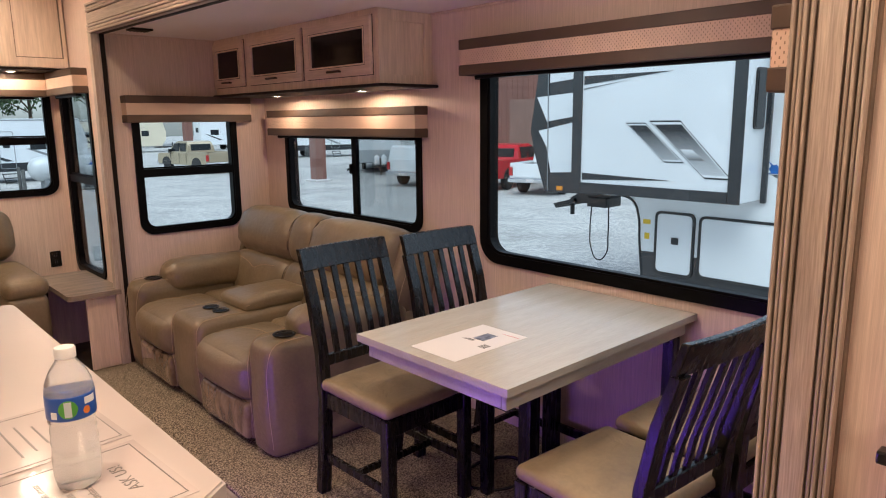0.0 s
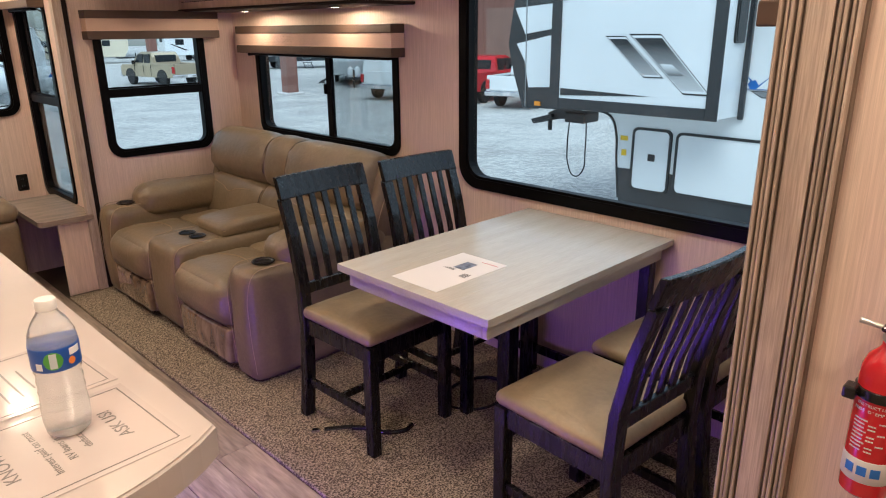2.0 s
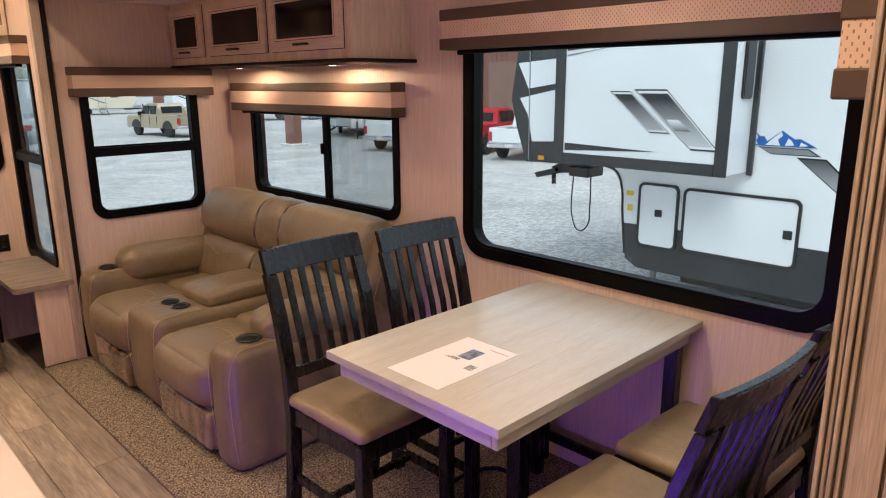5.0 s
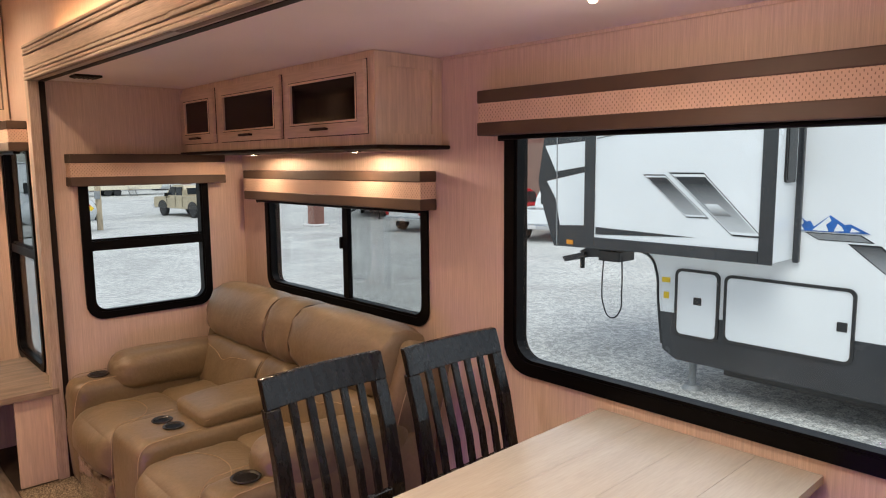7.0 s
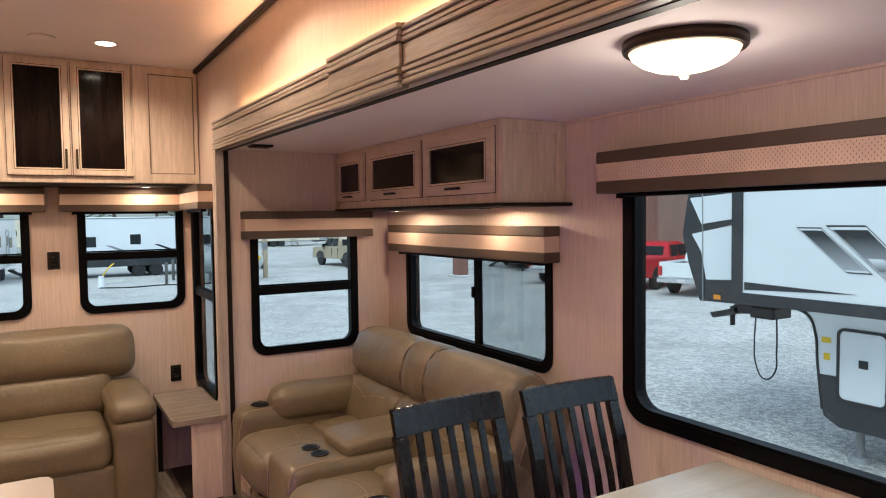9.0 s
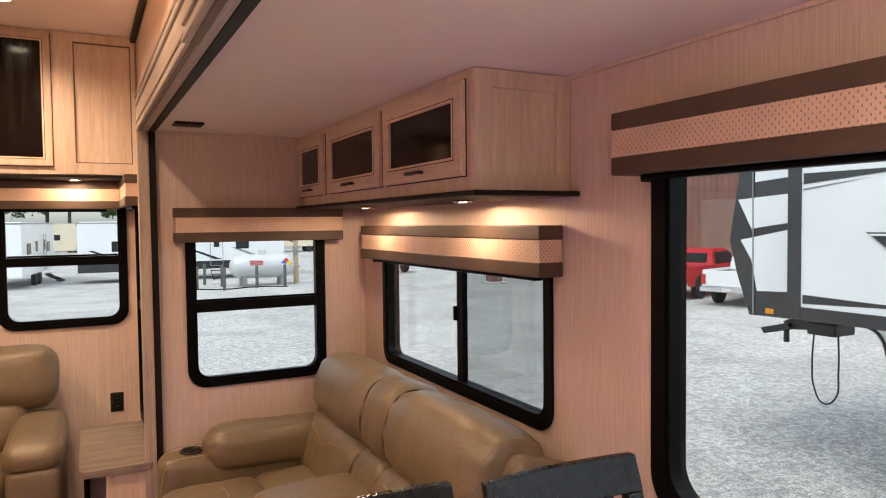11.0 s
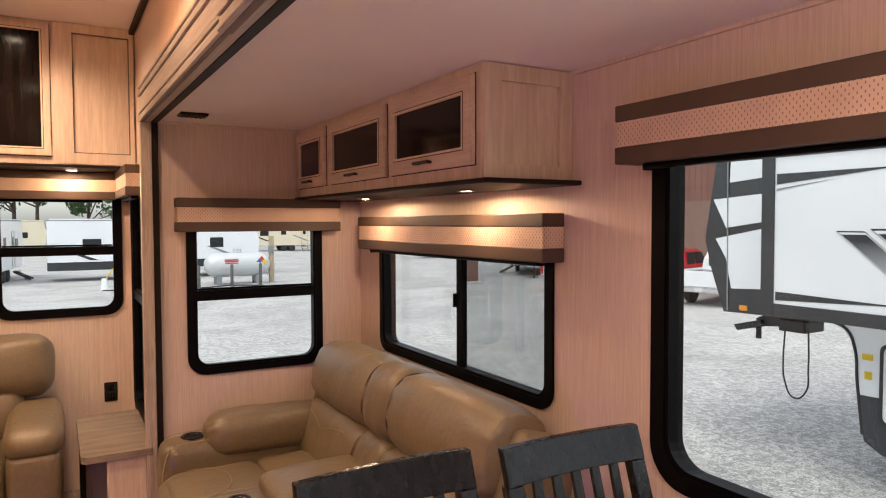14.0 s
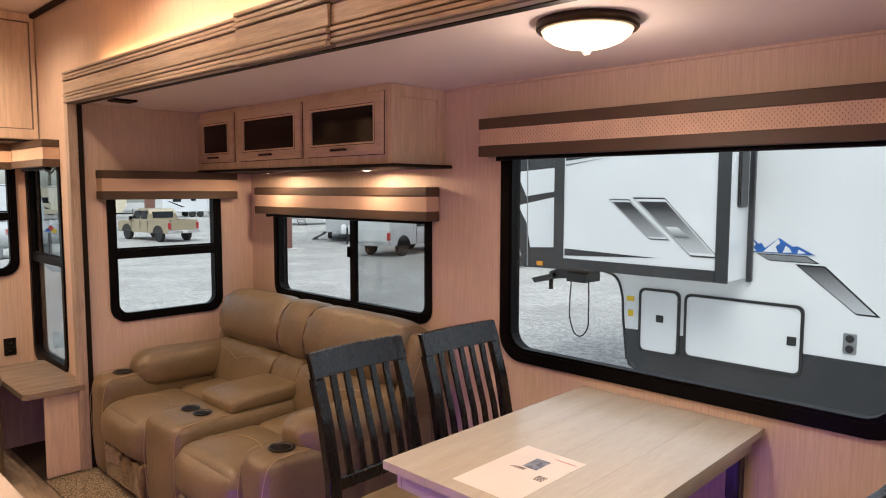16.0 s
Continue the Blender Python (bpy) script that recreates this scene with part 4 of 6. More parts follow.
# ---- dining table ----
table = thing("dining_table", (1.52, 1.317, FZ + 0.0105), "pale driftwood dining table against the window wall", "table")
L, W, H = 1.10, 0.722, 0.7845
for k in range(4):
    part("plank", box((0.0, k * W / 4 + 0.0003, H - 0.026), (L, (k + 1) * W / 4 - 0.0003, H), 0.0006, 1), TABLE, table)
part("edge_band", ring([(0.012, 0.012), (L - 0.012, 0.012), (L - 0.012, W - 0.012), (0.012, W - 0.012)], [(0.03, 0.03), (L - 0.03, 0.03), (L - 0.03, W - 0.03), (0.03, W - 0.03)], 2, H - 0.034, H - 0.0265), TABLE, table)
for lo, hi in (((0.03, 0.03), (L - 0.03, 0.05)), ((0.03, W - 0.05), (L - 0.03, W - 0.03)), ((0.03, 0.0505), (0.05, W - 0.0505)), ((L - 0.05, 0.0505), (L - 0.03, W - 0.0505))):
    part("apron", box((*lo, H - 0.084), (*hi, H - 0.0345), 0.002), TABLE, table)
for y in (0.075, W - 0.075):
    part("leg", box((L - 0.075, y - 0.024, 0.0), (L - 0.027, y + 0.024, H - 0.0845), 0.004, 2), ESPRESSO, table, "dark espresso wood leg")
part("leg_brace", box((L - 0.062, 0.10, 0.10), (L - 0.040, W - 0.10, 0.14), 0.003), ESPRESSO, table)
part("centre_leg", box((0.50, W / 2 - 0.03, 0.0), (0.56, W / 2 + 0.03, H - 0.0265), 0.004, 2), ESPRESSO, table, "dark espresso wood leg")
leaf = thing("printed_leaflet", (1.745, 1.69, 0.7605), "white printed sheet with a small photo on the table", "paper", turn=0)
part("sheet", box((-0.1755, -0.108, 0.0), (0.1755, 0.108, 0.0006)), PAPER, leaf)
photo = material("dark_blue_print", (0.05, 0.06, 0.10), 0.4, vary=0, other=(0.22, 0.25, 0.33), scale=40)
part("photo", box((0.035, -0.028, 0.0007), (0.11, 0.022, 0.0011)), photo, leaf, "small dark photograph")
for k in range(3):
    part("text_line", box((0.14 - 0.006 * k, -0.095 + k * 0.004, 0.0007), (0.143, -0.02, 0.001)), material("red_print" if k == 0 else "grey_print", (0.45, 0.08, 0.08) if k == 0 else (0.35, 0.35, 0.36), 0.6), leaf) if k < 1 else None
for k in range(4):
    part("text_line", box((0.012 + k * 0.004, 0.0, 0.0007), (0.014 + k * 0.004, 0.05 - 0.006 * k, 0.001)), INK, leaf)
for k in range(6):
    part("text_line", box((-0.02 + k * 0.006, -0.085, 0.0007), (-0.017 + k * 0.006, -0.055, 0.001)), INK, leaf)


# ---- dining chairs ----
def dining_chair(at, turn):
    c = thing("dining_chair", at, "dark espresso wood dining chair with slatted back and olive vinyl seat", "chair", "dining chairs", turn)
    c.scale = (1, 1, 1.03)
    part("seat", wrinkled(cushion((-0.222, -0.235, 0.452), (0.222, 0.195, 0.502), 0.024, (0, 0, 0.012), 13), 0.002, 8, 1), SEATVINYL, c, "olive-brown vinyl seat pad")
    for x in (-0.197, 0.197):
        part("front_leg", box((x - 0.022, -0.232, 0.0), (x + 0.022, -0.188, 0.451), 0.004, 2), ESPRESSO, c)
        out = [(0.232, 0.0), (0.205, 0.20), (0.192, 0.42), (0.205, 0.60), (0.245, 0.78), (0.292, 0.915)]
        pts = [(y - 0.018, z) for y, z in out] + [(y + 0.024 - 0.012 * (z / 0.95), z) for y, z in out[::-1]]
        stile = prism(pts, 0, x - 0.025, x + 0.023) if x > 0 else prism(pts, 0, x - 0.023, x + 0.025)
        for v in stile.verts:
            v.co.x += (0.001 if x > 0 else -0.001) * max(0.0, v.co.z - 0.45) / 0.45
        bmesh.ops.bevel(stile, geom=[e for e in stile.edges if e.calc_face_angle(0) > 0.6], offset=0.003, segments=2, affect="EDGES", profile=0.5)
        part("rear_leg", stile, ESPRESSO, c)
        part("side_rail", box((x - 0.011, -0.187, 0.385), (x + 0.011, 0.175, 0.450), 0.002), ESPRESSO, c)
        part("side_stretcher", box((x - 0.009, -0.187, 0.150), (x + 0.009, 0.188, 0.185), 0.003), ESPRESSO, c)
    part("front_rail", box((-0.174, -0.225, 0.385), (0.174, -0.203, 0.450), 0.002), ESPRESSO, c)
    part("back_rail", box((-0.176, 0.178, 0.385), (0.176, 0.20, 0.450), 0.002), ESPRESSO, c)
    part("cross_stretcher", box((-0.187, -0.02, 0.156), (0.187, 0.0, 0.182), 0.003), ESPRESSO, c)
    part("lower_back_rail", box((-0.176, 0.190, 0.545), (0.176, 0.210, 0.590), 0.003), ESPRESSO, c)
    n = 10
    pts = []
    for k in range(n + 1):
        x = -0.220 + 0.440 * k / n
        pts.append((x, 0.281 + 0.018 * (1 - (x / 0.220) ** 2)))
    front = pts + [(x, y + 0.024) for x, y in pts[::-1]]
    rail = prism(front, 2, 0.0, 0.084)
    for v in rail.verts:
        v.co = Vector((v.co.x, v.co.y - 0.012 + v.co.z * 0.36, 0.9155 + v.co.z))
    bmesh.ops.bevel(rail, geom=[e for e in rail.edges if e.calc_face_angle(0) > 0.6], offset=0.004, segments=2, affect="EDGES", profile=0.5)
    part("top_rail", rail, ESPRESSO, c)
    for k in range(5):
        x = -0.124 + k * 0.062
        row = [(0.200, 0.588), (0.219, 0.68), (0.252, 0.78), (0.288 + 0.008 * (1 - (x / 0.2) ** 2), 0.918)]
        part("slat", prism([(y - 0.006, z) for y, z in row] + [(y + 0.006, z) for y, z in row[::-1]], 0, x - 0.0125, x + 0.0125), ESPRESSO, c)
    return c


chair = dining_chair((1.776, 2.165, FZ + 0.0105), 1)
copy_thing(chair, pose(2.265, 2.118, FZ + 0.0105, 0, 0, -1))
copy_thing(chair, pose(1.80, 1.11, FZ + 0.0105, 0, 0, 176))
copy_thing(chair, pose(2.31, 1.10, FZ + 0.0105, 0, 0, 178))
strap = thing("loose_strap", (1.575, 2.20, FZ + 0.0105), "black nylon strap with a metal buckle on the carpet", "strap")
part("webbing", join(box((-0.06, -0.012, 0), (0.06, 0.012, 0.006), 0.002, 1, pose(0.02, 0.0, 0.002, 0, 0, -35)), tube([(0.06, -0.04, 0.005), (0.10, -0.09, 0.006), (0.13, -0.16, 0.005), (0.20, -0.21, 0.005), (0.25, -0.20, 0.005)], 0.010)), CUP, strap)
part("buckle", box((-0.025, -0.012, 0), (0.01, 0.012, 0.008), 0.003, 2, pose(-0.05, 0.05, 0.001, 0, 0, -35)), CHROME, strap, "metal buckle")
cable = thing("loose_cable", (2.2, 1.98, FZ + 0.0105), "black cable coiled loosely on the carpet under the table", "cable")
part("cord", tube([(0.16 * math.cos(a) * (1 + 0.06 * math.sin(3 * a)), 0.12 * math.sin(a), 0.007 + 0.004 * (a > 6)) for a in np.linspace(0, 8.2, 22)], 0.006), CUP, cable)

# ---- kitchen island ----
island = thing("kitchen_island", (0.0, 0.0, 0.0), "kitchen island cabinet under the white worktop", "cabinet")
part("body", box((-0.30, 1.30, 0.10), (0.50, 2.50, 0.872), 0.003), OAK, island)
part("toe_kick", box((-0.27, 1.34, FZ), (0.47, 2.46, 0.0995)), DARKTRIM, island)
for y0, y1 in ((1.33, 1.88), (1.92, 2.47)):
    frame_door(island, 0, 0.50, 1, y0, 0.15, y1, 0.84, 0.055, OAK, OAK, "recessed oak panel")
edge = [(x, 1.105 - 0.095 * (1 - ((x - 0.087) / 0.508) ** 4)) for x in np.linspace(0.595, -0.421, 25)]
top = prism([(-0.421, 2.66), (0.565, 2.66), (0.588, 2.65), (0.595, 2.63)] + edge, 2, 0.873, 0.93)
bmesh.ops.bevel(top, geom=[e for e in top.edges if abs(e.verts[0].co.z - e.verts[1].co.z) < 1e-6 and e.verts[0].co.z > 0.92], offset=0.005, segments=3, affect="EDGES")
worktop = tagged(part("island_worktop", top, COUNTER), "glossy off-white solid-surface island worktop", "worktop")
strip2 = thing("accent_light_strip", (0.5205, 1.9, 0.065), "violet light strip at the foot of the island", "light")
part("tape", box((-0.0015, -0.6, -0.006), (0.0015, 0.6, 0.006)), material("violet_led_tape", (0.28, 0.10, 1.0), 0.5, emit=2.0), strip2)


def lettering(text, size, m, parent, mat, name="lettering", align="LEFT"):
    cu = bpy.data.curves.new(name, "FONT")
    cu.body, cu.size, cu.extrude, cu.align_x = text, size, 0.0002, align
    ob = bpy.data.objects.new(name, cu)
    me = bpy.data.meshes.new_from_object(ob)
    bpy.data.objects.remove(ob)
    bpy.data.curves.remove(cu)
    me.transform(m)
    me.materials.append(mat)
    out = new(name, me)
    out.parent = parent
    return out


def sign(at, turn, words, label):
    s = thing("printed_sign", at, label, "sign", "signs on the worktop", turn)
    part("sheet", box((-0.17, 0, 0), (0.178, 0.262, 0.0007)), SLEEVE, s)
    part("border", ring([(-0.16, 0.012), (0.166, 0.012), (0.166, 0.25), (-0.16, 0.25)], [(-0.158, 0.014), (0.164, 0.014), (0.164, 0.248), (-0.158, 0.248)], 2, 0.0008, 0.0012), FAINT, s)
    for text, size, x, y in words:
        lettering(text, size, pose(x, y, 0.0010, 0, 0, 90), s, FAINT, align="CENTER")
    return s


sign((0.372, 1.092, 0.9306), 3, [("DID YOU", 0.030, -0.10, 0.131), ("KNOW!", 0.030, -0.045, 0.131), ("Interest paid on most", 0.0185, 0.005, 0.131), ("RV loans is tax", 0.0185, 0.034, 0.131), ("deductible", 0.0185, 0.063, 0.131), ("ASK US!", 0.030, 0.122, 0.131)], "white printed sign with black text lying on the worktop")
sg = thing("printed_sign", (0.362, 1.372, 0.9306), "second white printed sign lying on the worktop", "sign", "signs on the worktop", 4)
part("sheet", box((-0.17, 0, 0), (0.178, 0.262, 0.0007)), SLEEVE, sg)
part("border", ring([(-0.16, 0.012), (0.166, 0.012), (0.166, 0.25), (-0.16, 0.25)], [(-0.158, 0.014), (0.164, 0.014), (0.164, 0.248), (-0.158, 0.248)], 2, 0.0008, 0.0012), FAINT, sg)
for x, w in ((-0.09, 0.13), (-0.035, 0.10), (0.01, 0.16), (0.035, 0.14), (0.06, 0.10)):
    part("text_bar", box((x, 0.131 - w / 2, 0.0008), (x + 0.0035, 0.131 + w / 2, 0.0012)), FAINT, sg)

# ---- water bottle ----
bottle = thing("water_bottle", (0.418, 1.262, 0.9318), "clear plastic water bottle with a blue label and white cap", "bottle")
bottle.scale = (1.08, 1.08, 1.12)
clear = bpy.data.materials.new("clear_bottle_plastic")
clear.use_nodes = True
cp = clear.node_tree.nodes["Principled BSDF"]
cp.inputs["Base Color"].default_value = (0.92, 0.94, 0.95, 1)
cp.inputs["Roughness"].default_value, cp.inputs["IOR"].default_value, cp.inputs["Transmission Weight"].default_value = 0.18, 1.15, 0.78
prof = [(0.0, 0.002), (0.024, 0.0), (0.030, 0.006), (0.0325, 0.02), (0.033, 0.045), (0.031, 0.062), (0.0325, 0.070), (0.0305, 0.078), (0.032, 0.086), (0.030, 0.094), (0.0325, 0.102), (0.033, 0.110), (0.033, 0.146), (0.031, 0.158), (0.024, 0.174), (0.0155, 0.186), (0.0135, 0.190), (0.0135, 0.194), (0.0, 0.194)]
part("body", lathe(prof, 40), clear, bottle, "clear ribbed plastic body", smooth=True)
part("cap", lathe([(0.0, 0.207), (0.013, 0.207), (0.0145, 0.205), (0.0145, 0.192), (0.0, 0.192)], 32), material("white_cap_plastic", (0.78, 0.78, 0.78), 0.4), bottle, "white screw cap", smooth="angle")
lab = part("label", lathe([(0.0334, 0.108), (0.0337, 0.109), (0.0337, 0.141), (0.0334, 0.142)], 40), material("blue_bottle_label", (0.02, 0.09, 0.42), 0.3, vary=0.05), bottle, "blue printed label", smooth=True)
for ang, w, z0, z1, col, nm in ((250, 22, 0.112, 0.138, (0.10, 0.38, 0.06), "green"), (250, 8, 0.114, 0.136, (0.6, 0.66, 0.68), "silver"), (293, 9, 0.114, 0.125, (0.75, 0.22, 0.03), "orange"), (305, 16, 0.128, 0.138, (0.8, 0.82, 0.86), "pale"), (215, 8, 0.112, 0.122, (0.8, 0.82, 0.86), "pale")):
    bm = bmesh.new()
    cols = []
    for a in np.linspace(-w, w, 13):
        half = (z1 - z0) / 2 * (math.sqrt(max(0.02, 1 - (a / w) ** 2)) if nm in ("green", "orange") else 1.0)
        ends, c, n = ((z0 + z1) / 2 - half, (z0 + z1) / 2 + half), math.cos(radians(ang + a)), math.sin(radians(ang + a))
        far = 0.0346 if nm == "silver" else 0.0342
        cols.append([bm.verts.new((far * c, far * n, z)) for z in ends] + [bm.verts.new((0.0336 * c, 0.0336 * n, z)) for z in ends[::-1]])
    for a, b in zip(cols, cols[1:]):
        for i in range(4):
            bm.faces.new((a[i], b[i], b[(i + 1) % 4], a[(i + 1) % 4]))
    bm.faces.new(cols[0]), bm.faces.new(cols[-1][::-1])
    bmesh.ops.recalc_face_normals(bm, faces=bm.faces)
    part("label_patch", bm, material(nm + "_print", col, 0.35), lab, nm + " printed patch")

# ---- fire extinguisher ----
ext = thing("fire_extinguisher", (1.487, 0.347, 0.725), "red fire extinguisher strapped to the wall", "fire extinguisher")
part("cylinder", lathe([(0.0, 0.0), (0.034, 0.0), (0.040, 0.006), (0.041, 0.02), (0.041, 0.235), (0.039, 0.255), (0.032, 0.275), (0.018, 0.290), (0.015, 0.296), (0.015, 0.305), (0.0, 0.305)], 36), REDPAINT, ext, "glossy red cylinder", smooth="angle")
sleeve = part("label_sleeve", lathe([(0.0412, 0.035), (0.0416, 0.036), (0.0416, 0.080), (0.0412, 0.081)], 36), PAPER, ext, "white pictogram label", smooth=True)
for a in (150, 180, 210):
    part("pictogram", box((-0.0006, -0.008, -0.009), (0.0006, 0.008, 0.009), 0, 1, pose(0.0418 * math.cos(radians(a)), 0.0418 * math.sin(radians(a)), 0.060, 0, 0, a)), material("blue_print", (0.03, 0.16, 0.55), 0.4), sleeve, "blue pictogram")
for word, z, size in (("INSTRUCTIONS", 0.187, 0.0078), ("MODE D'EMPLOI", 0.176, 0.0078)):
    for k, ch in enumerate(word):
        a = 180 + (len(word) / 2 - 0.5 - k) * -7.4
        if ch != " ":
            lettering(ch, size, pose(0.0413 * math.cos(radians(a)), 0.0413 * math.sin(radians(a)), z, 90, 0, a + 90), sleeve, PAPER, align="CENTER")
for k in range(9):
    z = 0.160 - k * 0.0075
    for a0, a1 in ((140, 170), (178, 196)) if k % 3 else ((140, 176), (200, 215)):
        bm = bmesh.new()
        for a in np.arange(a0, a1, 6.0):
            join_box(bm, (-0.0004, -0.0018, -0.0012), (0.0004, 0.0018, 0.0012), 0, 1, pose(0.0413 * math.cos(radians(a)), 0.0413 * math.sin(radians(a)), z, 0, 0, a))
        part("text_bar", bm, PAPER, sleeve)
bracket = part("strap", lathe([(0.0418, 0.198), (0.044, 0.199), (0.044, 0.217), (0.0418, 0.218)], 36), CUP, ext, "black rubber strap", smooth="angle")
part("strap_tab", box((-0.052, 0.030, 0.196), (-0.020, 0.052, 0.220), 0.004, 2), CUP, bracket)
part("wall_bracket", box((0.040, -0.02, 0.05), (0.0525, 0.02, 0.30), 0.002), CUP, ext, "black wall bracket")
valve = part("valve", join(rod((0, 0, 0.305), (0, 0, 0.335), 0.012, seg=16), box((-0.05, -0.012, 0.335), (0.02, 0.012, 0.345), 0.003), box((-0.06, -0.011, 0.352), (0.015, 0.011, 0.362), 0.003, 1, pose(0, 0, 0, 0, 6, 0))), CUP, ext, "black valve head")
part("gauge", rod((-0.013, 0, 0.318), (-0.022, 0, 0.318), 0.013, seg=20), STEEL, valve, "round pressure gauge")
part("nozzle", rod((0, 0.010, 0.325), (0.0, 0.055, 0.330), 0.0045, 0.006), STEEL, valve, "pale nozzle")
part("pull_ring", tube([(-0.02 + 0.014 * math.cos(a), -0.015, 0.345 + 0.014 * math.sin(a)) for a in np.linspace(0, 6.28, 12)], 0.0014), CHROME, valve, "steel pull ring")

# ---- floor planks ----
PW, PL = 0.157, 0.92
plank_me = None
for i in range(17):
    x1 = 1.299 - i * PW
    off = (i * 0.37) % 1.0 * PL
    y = YK - 0.02 - off
    while y < YR:
        a, b = max(y, YK), min(y + PL, YR - 0.001)
        if b - a > 0.05:
            full = abs(b - a - PL) < 1e-6
            if full and plank_me:
                ob = new("plank", plank_me)
            else:
                ob = part("plank", box((-PW + 0.0012, 0.0012, -0.006), (-0.0012, b - a - 0.0012, 0.0), 0.0012), PLANK)
                if full:
                    plank_me = ob.data
            ob.location = (x1, a, FZ)
            ob.parent = floor
        y += PL

# ---- the yard outside ----
G = -1.5
CREAM = material("cream_gelcoat", (0.70, 0.62, 0.47), 0.3, vary=0.04, scale=1.0, coat=0.2)
TANPAINT = material("tan_metallic_paint", (0.40, 0.33, 0.22), 0.3, 0.2, vary=0.05, scale=1.5, coat=0.4)
WHITEPAINT = material("white_car_paint", (0.75, 0.76, 0.77), 0.25, vary=0.03, scale=1.5, coat=0.4)
TINT = material("tinted_vehicle_glass", (0.02, 0.024, 0.028), 0.10, vary=0.1, scale=2, spec=0.3)
TAIL = material("red_lamp_lens", (0.45, 0.02, 0.02), 0.2, vary=0.1, scale=8, coat=0.4)
AMBER = material("amber_lamp_lens", (0.70, 0.25, 0.01), 0.2, vary=0.1, scale=8, coat=0.4)
BROWN = material("brown_steel_siding", (0.21, 0.095, 0.072), 0.6, vary=0.10, scale=0.6, stretch=(6, 6, 0.5), bump=0.15, bscale=4)
STEPM = material("black_powder_coat", (0.02, 0.02, 0.021), 0.5, vary=0.2, scale=9)
YELLOW = material("yellow_sticker", (0.75, 0.50, 0.02), 0.5, vary=0.05)
SILVERTANK = material("silver_tank_paint", (0.55, 0.57, 0.58), 0.35, 0.1, vary=0.06, scale=1.5)
TIMBER = material("raw_timber_post", (0.42, 0.33, 0.22), 0.8, vary=0.2, scale=5, stretch=(6, 6, 0.6), bump=0.3, bscale=20)
BLUEP = material("blue_print_gloss", (0.02, 0.12, 0.42), 0.3, vary=0.15, scale=8)


def fade(name, dark, lite, axis, a, b):
    """A printed colour fade across a decal."""
    m = material(name, dark, 0.3, vary=0.05, scale=2, coat=0.2)
    n, l = m.node_tree.nodes, m.node_tree.links
    tc, sp, mr, mix = n.new("ShaderNodeTexCoord"), n.new("ShaderNodeSeparateXYZ"), n.new("ShaderNodeMapRange"), n.new("ShaderNodeMix")
    mix.data_type = "RGBA"
    l.new(tc.outputs["Object"], sp.inputs[0])
    l.new(sp.outputs[axis], mr.inputs["Value"])
    mr.inputs["From Min"].default_value, mr.inputs["From Max"].default_value = a, b
    l.new(mr.outputs[0], mix.inputs["Factor"])
    mix.inputs[6].default_value, mix.inputs[7].default_value = (*dark, 1), (*lite, 1)
    l.new(mix.outputs[2], n["Principled BSDF"].inputs["Base Color"])
    return m


def wheel(parent, at, r=0.40, w=0.26, hub=0.58):
    """A tyre with its rim, its axle along y."""
    x, y, z = at
    t = part("wheel", moved(lathe([(r * hub, -w / 2), (r * 0.9, -w / 2), (r, -w * 0.36), (r, w * 0.36), (r * 0.9, w / 2), (r * hub, w / 2)], 28), pose(x, y, z, 90, 0, 0)), RUBBER, parent, "black rubber tyre", smooth="angle")
    rim = [rod((x, y - w * 0.44, z), (x, y + w * 0.44, z), r * 0.16, seg=14)]
    for k in range(6):
        a = k * math.pi / 3
        rim.append(box((-0.03, -w * 0.42, 0), (0.03, w * 0.42, r * hub), 0.004, 1, Matrix.Translation((x, y, z)) @ Matrix.Rotation(a, 4, "Y")))
    rim.append(moved(lathe([(r * hub * 0.9, -w * 0.45), (r * hub * 1.02, -w * 0.45), (r * hub * 1.02, w * 0.45), (r * hub * 0.9, w * 0.45)], 24), pose(x, y, z, 90, 0, 0)))
    part("rim", join(*rim), STEEL, t, "silver spoked rim")
    part("hub", rod((x, y - w * 0.30, z), (x, y + w * 0.30, z), r * hub * 0.9, seg=24), CUP, t)


def shell(points, y0, y1, tuck=0.0, bevel=0.04):
    """A vehicle body: a side outline pulled across, its top drawn in."""
    bm = prism(points, 1, y0, y1)
    zs = [p[1] for p in points]
    lo, hi = min(zs), max(zs)
    for v in bm.verts:
        v.co.y *= 1 - tuck * ((v.co.z - lo) / (hi - lo)) ** 1.5
    bmesh.ops.bevel(bm, geom=[e for e in bm.edges if abs(e.verts[0].co.y - e.verts[1].co.y) < 1e-4], offset=bevel, segments=2, affect="EDGES", profile=0.6)
    return bm


